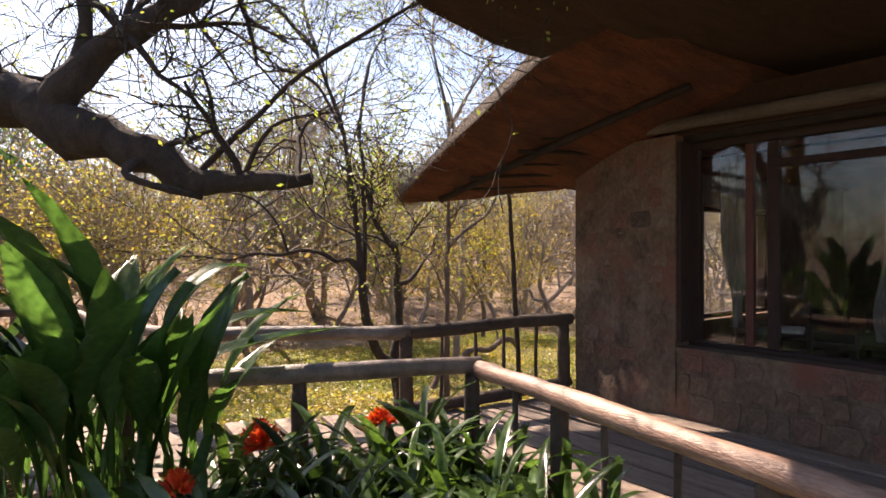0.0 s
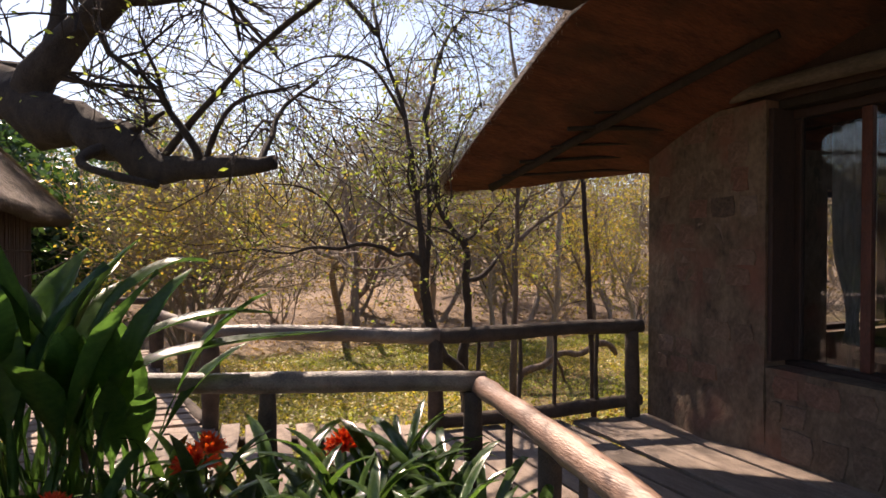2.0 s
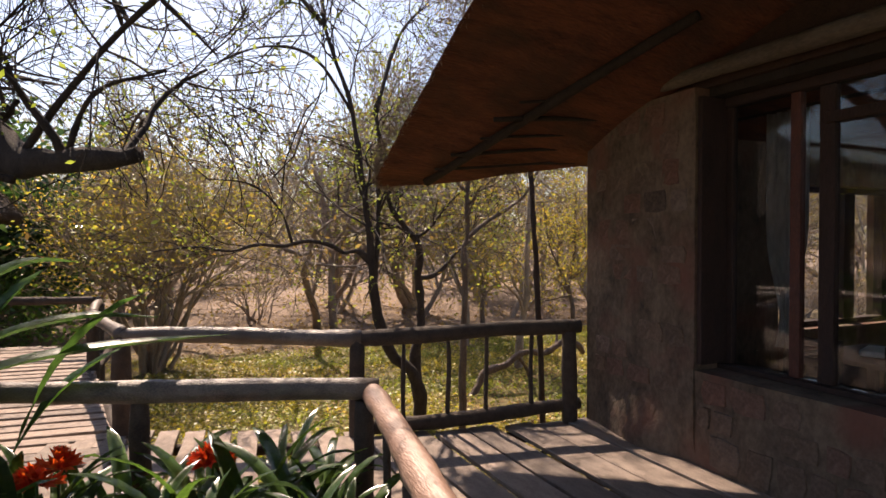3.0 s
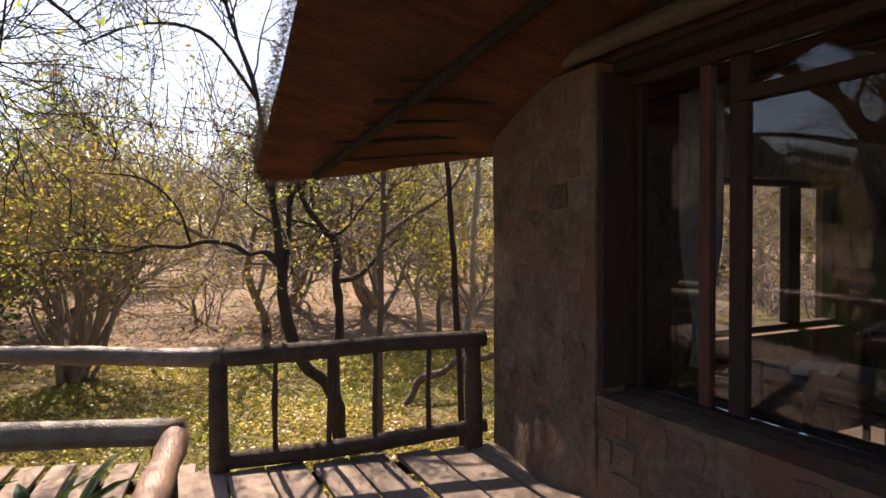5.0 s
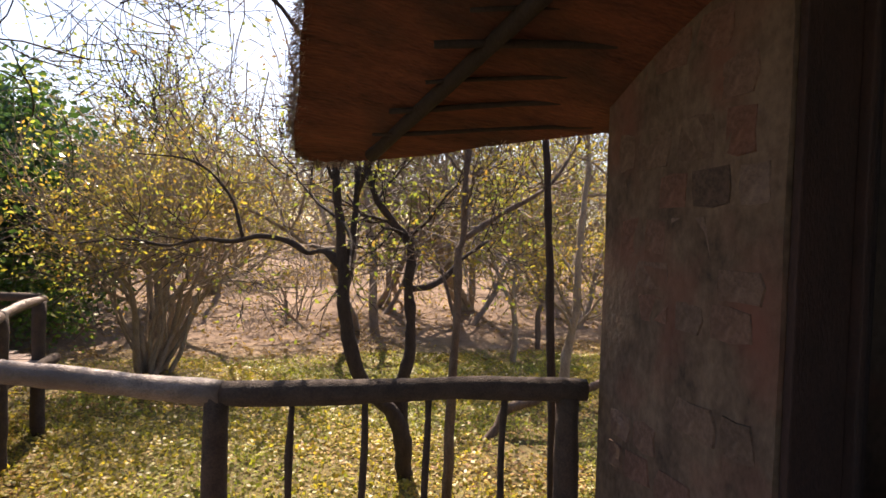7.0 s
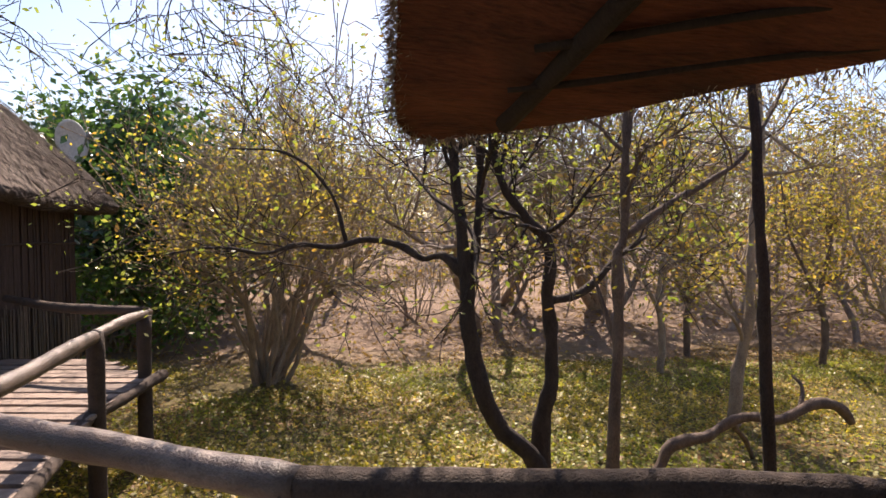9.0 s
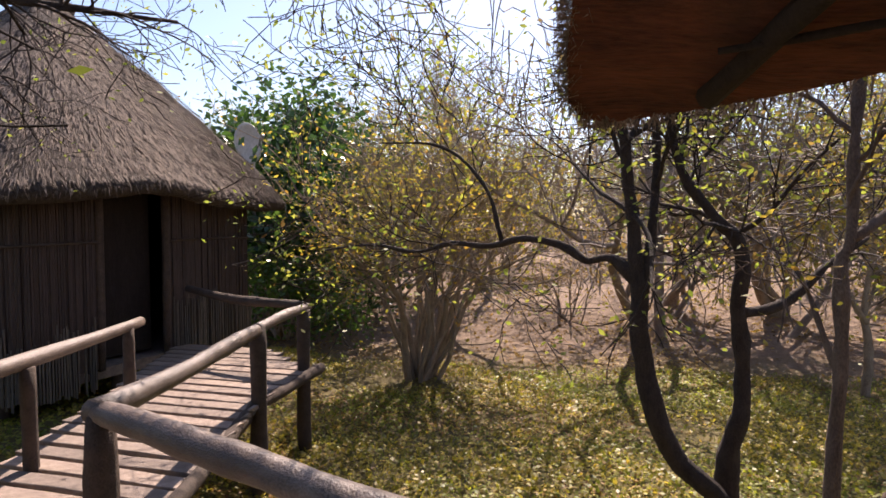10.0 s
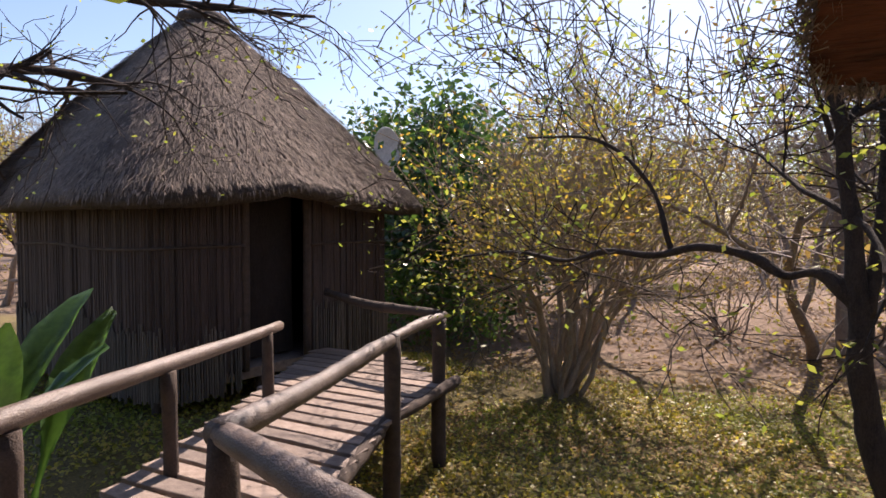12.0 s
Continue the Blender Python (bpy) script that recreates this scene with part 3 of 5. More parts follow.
def plank_mesh(name, L, w, h, seed):
    rng = random.Random(seed)
    bm = bmesh.new()
    n = 5
    rows = []
    for i in range(n + 1):
        t = i / n - 0.5
        dx = rng.gauss(0, 0.004)
        rows.append([bm.verts.new((sx * w / 2 * (0.97 + rng.random() * 0.06) + dx, t * L, z)) for sx, z in ((-1, -h), (-1, -0.004), (-0.94, 0), (0.94, 0), (1, -0.004), (1, -h))])
    for a, b in zip(rows, rows[1:]):
        for k in range(6):
            bm.faces.new((a[k], a[(k + 1) % 6], b[(k + 1) % 6], b[k]))
    bm.faces.new(rows[0])
    bm.faces.new(rows[-1][::-1])
    bmesh.ops.recalc_face_normals(bm, faces=bm.faces[:])
    me = bpy.data.meshes.new(name)
    bm.to_mesh(me)
    bm.free()
    me.materials.append(M_PLANK)
    return me


def lay_plank(meshes, rng, deck, a, b):
    """A plank from a to b, on the deck."""
    a, b = Vector(a), Vector(b)
    o = new("plank", rng.choice(meshes))
    d = b - a
    o.parent = deck
    o.matrix_world = Matrix.Translation((a + b) / 2 + Vector((0, 0, rng.uniform(-0.006, 0.006)))) @ Matrix.Rotation(math.atan2(d.y, d.x) - math.pi / 2 + rng.gauss(0, 0.006), 4, "Z") @ Matrix.Rotation(math.asin(d.z / d.length), 4, "X") @ Matrix.Diagonal((1, d.length * rng.uniform(0.985, 1.02), 1, 1))


def build_decks():
    rng = random.Random(5)
    meshes = [plank_mesh("plank", 1.0, 0.155, 0.035, k) for k in range(6)]
    wide = [plank_mesh("plank", 1.0, 0.262, 0.035, 20 + k) for k in range(4)]
    deck = tagged(new("deck_1"), "weathered plank deck along the lodge wall", "deck", kind="structure")
    n = 8
    for i in range(n):
        x = 3.78 + 0.30 * i
        yf = MID[1] + (R[1] - MID[1]) * (x - MID[0]) / (R[0] - MID[0])
        lay_plank(wide, rng, deck, (x, -3.2, 0), (x + 0.02, 0.8, 0))
        lay_plank(wide, rng, deck, (x, 0.81, 0), (x - 0.02, yf - 0.02, 0))
    walk_a = tagged(new("deck_2"), "weathered plank walkway between the log rails", "deck", kind="structure")
    x = 3.58
    while x > 1.35:
        t = (x - NC[0]) / (NL[0] - NC[0])
        y0 = NC[1] + t * (NL[1] - NC[1]) + 0.02
        t2 = (x - MID[0]) / (PA[0] - MID[0])
        y1 = min(MID[1] + t2 * (PA[1] - MID[1]), 5.75)
        lay_plank(meshes, rng, walk_a, (x + 0.12, y0, 0), (x + 0.32, y1 - 0.02, 0))
        x -= 0.2
    walk_b = tagged(new("deck_3"), "weathered plank walkway leading to the thatched hut", "deck", kind="structure")
    y = 4.75
    while y < 10.4:
        t = (y - NL[1]) / (LE[1] - NL[1])
        xl = NL[0] + t * (LE[0] - NL[0]) - 0.28
        if y > 8.3:
            xl = min(xl, 0.1 - (y - 8.3) * 0.3)
        t2 = (y - PA[1]) / (PB[1] - PA[1])
        xr = PA[0] + t2 * (PB[0] - PA[0]) if y < PB[1] else PB[0] - max(0, y - 9.5)
        z = 0.0 + 0.09 * step01(5.0, 9.0, y)
        lay_plank(meshes, rng, walk_b, (xl, y + 0.10, z), (min(xr, 2.2), y - 0.05, z))
        y += 0.2
    for a, b in (((NC[0], NC[1] + 0.08, -0.10), (NL[0], NL[1] + 0.1, -0.10)), ((NL[0] - 0.02, NL[1] + 0.3, -0.1), (LE[0], LE[1] + 0.2, -0.02)), ((MID[0], MID[1] - 0.05, -0.1), (PA[0], PA[1] - 0.1, -0.1)), ((PA[0] - 0.05, PA[1], -0.1), (PB[0] - 0.08, PB[1], -0.05)), ((4.0, MID[1] - 0.12, -0.1), (5.9, R[1] - 0.12, -0.1))):
        log("bearer", a, b, 0.05, 0.05, M_POST, walk_b, "dark bearer log under the planks", 0.004, 81, 8, 0.1, 6)


# ---- furniture in the room ----
def dining_chair(x, y, rz):
    c = thing("dining_chair", x, y, -0.02, "dark wooden dining chair with a slatted back", "chair", "chairs round the table", rz=rz)
    part("seat", box(bmesh.new(), -0.22, -0.22, 0.42, 0.22, 0.22, 0.46, 0.01), M_FRAME, c)
    for sx in (-0.19, 0.19):
        part("leg", box(bmesh.new(), sx - 0.02, -0.21, 0, sx + 0.02, -0.17, 0.419, 0.005), M_FRAME, c)
        part("leg", box(bmesh.new(), sx - 0.02, 0.18, 0, sx + 0.02, 0.22, 0.95, 0.005), M_FRAME, c)
    for z in (0.60, 0.74, 0.88):
        part("slat", box(bmesh.new(), -0.168, 0.19, z, 0.168, 0.21, z + 0.06, 0.004), M_FRAME, c)


def build_furniture():
    t = thing("dining_table", 7.5, 2.5, -0.02, "dark wooden dining table beside the window", "table")
    part("tabletop", box(bmesh.new(), -0.45, -0.8, 0.71, 0.45, 0.8, 0.75, 0.01), M_FRAME, t)
    for sx in (-0.38, 0.38):
        for sy in (-0.72, 0.72):
            part("leg", box(bmesh.new(), sx - 0.035, sy - 0.035, 0, sx + 0.035, sy + 0.035, 0.709, 0.008), M_FRAME, t)
    cl = link_mesh("folded_cloth", box(bmesh.new(), -0.16, -0.12, 0, 0.16, 0.12, 0.05, 0.015), M_WHITE, True)
    cl.matrix_world = pose(7.45, 2.9, 0.731, 0, 0, 20)
    tagged(cl, "folded white cloth on the dining table", "cloth")
    for x, y, rz in ((6.85, 2.2, 90), (6.85, 2.9, 90), (8.15, 2.3, -90), (8.15, 2.9, -90)):
        dining_chair(x, y, rz)


build_furniture()

# ---- hut ----
HUT, HZ, HA, HUT_TURN = Vector((-2.55, 10.64, 0)), 1.97, 4.64, -15.0
HX, HY, DOOR = 2.05, 1.85, (-0.37, 0.06)          # half sides, and the door's bearings from the middle
HUT_M = pose(*HUT, 0, 0, HUT_TURN)


def hut_wall(a, out=0.0):
    """A point of the wall at bearing a: a square plan with softly rounded corners."""
    c, sn = math.cos(a), math.sin(a)
    r = (abs(c / (HX + out)) ** 9 + abs(sn / (HY + out)) ** 9) ** (-1 / 9)
    return Vector((r * c, r * sn, 0))


def hut_roof(a, t):
    """A point of the thatch from the eave (0) to the apex (1): hips that soften upwards."""
    c, sn = math.cos(a), math.sin(a)
    n = 2.3 + 3.2 * (1 - t)
    ax, ay = (HX + 0.60) * (1 - t) + 0.24 * t, (HY + 0.60) * (1 - t) + 0.24 * t
    r = (abs(c / ax) ** n + abs(sn / ay) ** n) ** (-1 / n)
    over_door = 0.16 * math.exp(-((a + 0.16) / 0.3) ** 2) * (1 - t) ** 6
    return Vector((r * c, r * sn, HZ + over_door + (HA - HZ) * (t ** 0.95) + 0.12 * math.sin(math.pi * t)))


def build_hut():
    hut = thing("thatched_hut", HUT.x, HUT.y, 0, "square reed-walled hut on stilts with a hipped thatched roof", "hut", rz=HUT_TURN)
    rng = random.Random(12)
    d0, d1 = DOOR
    s = Soup()
    n = 640
    for i in range(n):
        a = -math.pi + 2 * math.pi * i / n
        if d0 < a < d1:
            continue
        p = hut_wall(a, rng.gauss(0, 0.008))
        s.tube([p + Vector((0, 0, rng.gauss(0, 0.02))), p + Vector((rng.gauss(0, 0.006), 0, 2.25))], [0.016 + rng.random() * 0.006, 0.014], 5, 0, False)
    o = s.ob("reed_wall", M_REED, hut, "weathered grey-brown vertical reeds")
    o["kind"] = "stuff"
    s = Soup()
    for i in range(560):
        a = -math.pi + 2 * math.pi * i / 560
        if d0 - 0.02 < a < d1 + 0.02 or rng.random() < 0.12:
            continue
        p = hut_wall(a, 0.04 + rng.gauss(0, 0.008))
        top = 0.55 + 0.3 * noise.noise(Vector((p.x * 1.6, p.y * 1.6, 1))) + rng.gauss(0, 0.06)
        s.tube([p + Vector((0, 0, -0.2 + rng.gauss(0, 0.025))), p + Vector((rng.gauss(0, 0.01), 0, top))], [0.015, 0.012], 5, 0, True)
    o = s.ob("reed_skirt", M_REED_LOW, hut, "bleached grey reeds along the foot of the wall")
    o["kind"] = "stuff"
    bm = bmesh.new()
    rows = []
    span = 2 * math.pi - (d1 - d0)
    for z in (-0.05, 2.35):
        rows.append([bm.verts.new(hut_wall(d1 + span * k / 96, -0.03) + Vector((0, 0, z))) for k in range(97)])
    for k in range(96):
        bm.faces.new((rows[0][k], rows[0][k + 1], rows[1][k + 1], rows[1][k]))
    bmesh.ops.solidify(bm, geom=bm.faces[:], thickness=0.06)
    # dark sheet that paints the shade seen between the reeds
    part("wall", bm, M_DOOR, hut, "near-black backing sheet, the shade between the reeds in its colour")
    bm = bmesh.new()
    lo = [bm.verts.new(hut_wall(2 * math.pi * k / 64, -0.02) + Vector((0, 0, -0.1))) for k in range(64)]
    hi = [bm.verts.new(v.co + Vector((0, 0, 0.12))) for v in lo]
    bm.faces.new(lo[::-1])
    bm.faces.new(hi)
    for k in range(64):
        bm.faces.new((lo[k], lo[(k + 1) % 64], hi[(k + 1) % 64], hi[k]))
    part("hut_floor", bm, M_PLANK, hut, "dark plank floor")
    for k in range(12):
        a = 2 * math.pi * k / 12 + 0.27
        p = hut_wall(a, -0.12)
        w = HUT_M @ p
        log("stilt", (p.x, p.y, ground_z(w.x, w.y) - 0.1), (p.x, p.y, -0.101), 0.075, 0.07, M_POST, hut, "short dark timber stilt", 0.004, 90 + k, 8, 0.1, 4)
    t = Soup()
    t.tube([hut_wall(d1 + span * k / 90, 0.03) + Vector((0, 0, 1.45 + 0.02 * math.sin(k * 0.3))) for k in range(91)], [0.018] * 91, 6)
    t.ob("binding_lath", M_POST, hut, "dark pole binding the reeds", True)
    # door, recessed in the wall that faces the walkway
    ya, yb = HX * math.tan(d0), HX * math.tan(d1)
    # panel coloured near black to hold the shade of the recess
    part("door", box(bmesh.new(), HX - 0.34, ya, 0.06, HX - 0.29, yb, 2.05, 0.006), M_DOOR, hut, "recessed door, the doorway's shade put into its near-black colour")
    for k, y in enumerate((ya, yb)):
        log("door_jamb", (HX, y, 0), (HX, y, 2.2), 0.05, 0.05, M_POST, hut, "dark timber door jamb", 0.003, 110 + k, 10, 0.06, 6)
    # thatch
    bm = bmesh.new()
    rings = []
    seg, lev = 112, 24
    for j in range(lev + 1):
        ring = []
        for k in range(seg):
            a = -math.pi + 2 * math.pi * k / seg
            p = hut_roof(a, j / lev)
            q = Vector((p.x * 1.4, p.y * 1.4, p.z * 1.4))
            p = p * (1 + 0.012 * noise.noise(q)) + Vector((0, 0, (0.06 if j == 0 else 0.03) * noise.noise(q * 2)))
            ring.append(bm.verts.new(p))
        rings.append(ring)
    rr = []
    for out, zz in ((0.53, HZ - 0.11), (-0.1, HZ + 0.30)):
        rr.append([bm.verts.new(hut_wall(-math.pi + 2 * math.pi * k / seg, out) * (0.96 if out > 0 else 1) + Vector((0, 0, zz + 0.03 * noise.noise(Vector((k * 0.6, zz, 5))) + (0.16 * math.exp(-((-math.pi + 2 * math.pi * k / seg + 0.16) / 0.3) ** 2) if out > 0 else 0)))) for k in range(seg)])
    allr = [rr[1], rr[0]] + rings
    for a, b in zip(allr, allr[1:]):
        for k in range(seg):
            bm.faces.new((a[k], a[(k + 1) % seg], b[(k + 1) % seg], b[k]))
    bm.faces.new(rings[-1])
    bmesh.ops.recalc_face_normals(bm, faces=bm.faces[:])
    part("roof", bm, M_THATCH, hut, "grey-brown hipped thatch", True)
    bm = bmesh.new()
    bmesh.ops.create_uvsphere(bm, u_segments=24, v_segments=10, radius=0.34, matrix=Matrix.Translation((0, 0, HA - 0.02)) @ Matrix.Diagonal((1.1, 1.1, 0.42, 1)))
    for v in bm.verts:
        v.co += v.normal * 0.03 * noise.noise(v.co * 9)
    part("roof_cap", bm, M_THATCH, hut, "rounded cap at the top of the thatch", True)
    # loose straw in combed tufts
    s = Soup()
    for _ in range(46000):
        t = min(0.97, 1 - math.sqrt(rng.random()))
        a = rng.uniform(-math.pi, math.pi)
        p = hut_roof(a, t)
        q = hut_roof(a + rng.gauss(0, 0.008), max(0, t - rng.uniform(0.02, 0.05)))
        out = Vector((math.cos(a), math.sin(a), 0))
        tuft = 0.5 + 0.5 * noise.noise(Vector((p.x * 5, p.y * 5, p.z * 2.5)))
        q = q + out * (0.012 + rng.random() * 0.05 * tuft) + Vector((rng.gauss(0, 0.02), rng.gauss(0, 0.02), 0.012 + 0.02 * tuft))
        if t < 0.03:
            q = p + out * 0.04 + Vector((rng.gauss(0, 0.02), rng.gauss(0, 0.02), -0.14 * rng.random()))
        s.blade(p + Vector((0, 0, 0.01)), q, Vector((-math.sin(a), math.cos(a), 0)) * 0.0055)
    o = s.ob("straw", M_STRAW, hut, "loose straw on the thatch")
    o["kind"] = "stuff"


build_hut()


def build_dish():
    d = thing("satellite_dish", -2.02, 15.5, 3.36, "pale grey satellite dish on a bracket behind the hut roof", "satellite dish")
    bm = bmesh.new()
    rows = []
    for j in range(8):
        r = 0.40 * j / 7
        rows.append([bm.verts.new((r * math.cos(2 * math.pi * k / 28), 0.55 * r * r, r * 1.08 * math.sin(2 * math.pi * k / 28))) for k in range(28)])
    for a, b in zip(rows, rows[1:]):
        for k in range(28):
            bm.faces.new((a[k], a[(k + 1) % 28], b[(k + 1) % 28], b[k]))
    bmesh.ops.remove_doubles(bm, verts=bm.verts[:], dist=0.001)
    bmesh.ops.solidify(bm, geom=bm.faces[:], thickness=0.012)
    dish = part("reflector", bm, M_DISH, d, "pale grey pressed-metal dish", True)
    dish.rotation_euler = (radians(-12), 0, radians(160))
    log("arm", (0.05, -0.05, -0.38), (0.42, -0.35, 0.05), 0.015, 0.015, M_METAL, d, "thin grey metal arm", 0.0, 3, 7, 0.0, 3)
    log("receiver", (0.40, -0.33, 0.02), (0.47, -0.40, 0.10), 0.05, 0.04, M_METAL, d, "small grey receiver", 0.0, 3, 10, 0.0, 3)
    log("mast", (0, 0.12, ground_z(-2.0, 15.5) - 3.4), (0, 0.12, 0.1), 0.03, 0.03, M_METAL, d, "grey metal mast", 0.0, 3, 9, 0.0, 3)


build_dish()

# ---- trees ----
def twig_leaves(lv, p, d, rng, count, size):
    for _ in range(count):
        c = p + Vector((rng.gauss(0, 1), rng.gauss(0, 1), rng.gauss(0, 1))) * size * 1.6
        u = Vector((rng.gauss(0, 1), rng.gauss(0, 1), rng.gauss(0, 0.7))).normalized()
        w = u.cross(Vector((rng.gauss(0, 1), rng.gauss(0, 1), rng.gauss(0, 1)))).normalized()
        k = size * rng.uniform(0.6, 1.2)
        lv.quad(c, u * k * 0.5, w * k * 0.27)


def grow(wd, lv, p, d, r, L, depth, rng, o):
    """A limb that wanders, tapers and divides; leaves sit on the last twigs."""
    steps = 6 if depth > 1 else 4
    pts, rad = [p.copy()], [r]
    for i in range(steps):
        d = (d + Vector((rng.gauss(0, 1), rng.gauss(0, 1), rng.gauss(0, 1))) * o["wander"] + Vector((0, 0, o["lift"]))).normalized()
        p = p + d * L / steps
        pts.append(p.copy())
        rad.append(max(o["thin"], r * (1 - 0.62 * (i + 1) / steps)))
    wd.tube(pts, rad, 7 if r > 0.05 else (5 if r > 0.015 else 3), 0.15 if r > 0.05 else 0, False)
    if depth == 0:
        for q in pts[1:]:
            twig_leaves(lv, q, d, rng, o["leaves"] if rng.random() < o.get("leafy", 1.0) else 0, o["leaf"])
        return
    for k in range(o["kids"][min(depth, len(o["kids"]) - 1)]):
        t = rng.uniform(o.get("bare", 0.3) if depth == o.get("top", 9) else 0.25, 1.0)
        i = min(steps - 1, int(t * steps))
        q = pts[i].lerp(pts[i + 1], t * steps - i if i < steps else 0)
        dd = (pts[i + 1] - pts[i]).normalized()
        ax = Vector((rng.gauss(0, 1), rng.gauss(0, 1), rng.gauss(0, 1))).cross(dd).normalized()
        nd = (dd * math.cos(o["angle"]) + ax * math.sin(o["angle"] * rng.uniform(0.6, 1.3))).normalized()
        grow(wd, lv, q, nd, rad[i] * rng.uniform(0.5, 0.72), L * rng.uniform(0.5, 0.8), depth - 1, rng, o)


OPT = dict(wander=0.16, lift=0.03, thin=0.004, leaves=3, leaf=0.06, kids=(0, 4, 4, 4, 4), angle=0.8, leafy=0.8)


def tree(name, x, y, label, category, bark, leafm, stems, depth, seed, group="", z=None, limbs=(), **kw):
    o = {**OPT, **kw}
    rng = random.Random(seed)
    zz = ground_z(x, y) - 0.05 if z is None else z
    t = thing(name, x, y, zz, label, category, group)
    wd, lv = Soup(), Soup()
    for (px, py, dx, dy, dz, r, L) in stems:
        grow(wd, lv, Vector((px, py, 0)), Vector((dx, dy, dz)).normalized(), r, L, depth, rng, o)
    org = Vector((x, y, zz))
    for pts, r0, r1, sub in limbs:
        sp = [q - org for q in spline(pts, 5)]
        n = len(sp)
        for i in range(1, n - 1):
            r = 0.7 * (r0 + (r1 - r0) * i / n)
            sp[i] = sp[i] + Vector((noise.noise(sp[i] * 3.1), noise.noise(sp[i] * 3.1 + Vector((5, 0, 0))), 0.6 * noise.noise(sp[i] * 3.1 + Vector((0, 5, 0))))) * r
        wd.tube(sp, [(1 + 0.16 * noise.noise(sp[i] * 4.0)) * (r0 + (r1 - r0) * i / (n - 1)) for i in range(n)], 12, 0.4, True)
        for k in range(sub):
            i = rng.randrange(int(n * o.get("substart", 0.33)), n)
            dd = (sp[min(i + 1, n - 1)] - sp[i - 1]).normalized()
            ax = Vector((rng.gauss(0, 1), rng.gauss(0, 1), rng.gauss(0, 1) + 0.6)).normalized()
            rr = (r0 + (r1 - r0) * i / n)
            grow(wd, lv, sp[i], (dd * 0.5 + ax).normalized(), min(rr * 0.5, 0.03), o.get("sublen", 1.0) * rng.uniform(0.6, 1.2), o.get("subdepth", 2), rng, o)
    wd.ob("trunk", bark, t, "", True)
    if lv.v:
        lv.ob("crown", leafm, t)
    return t


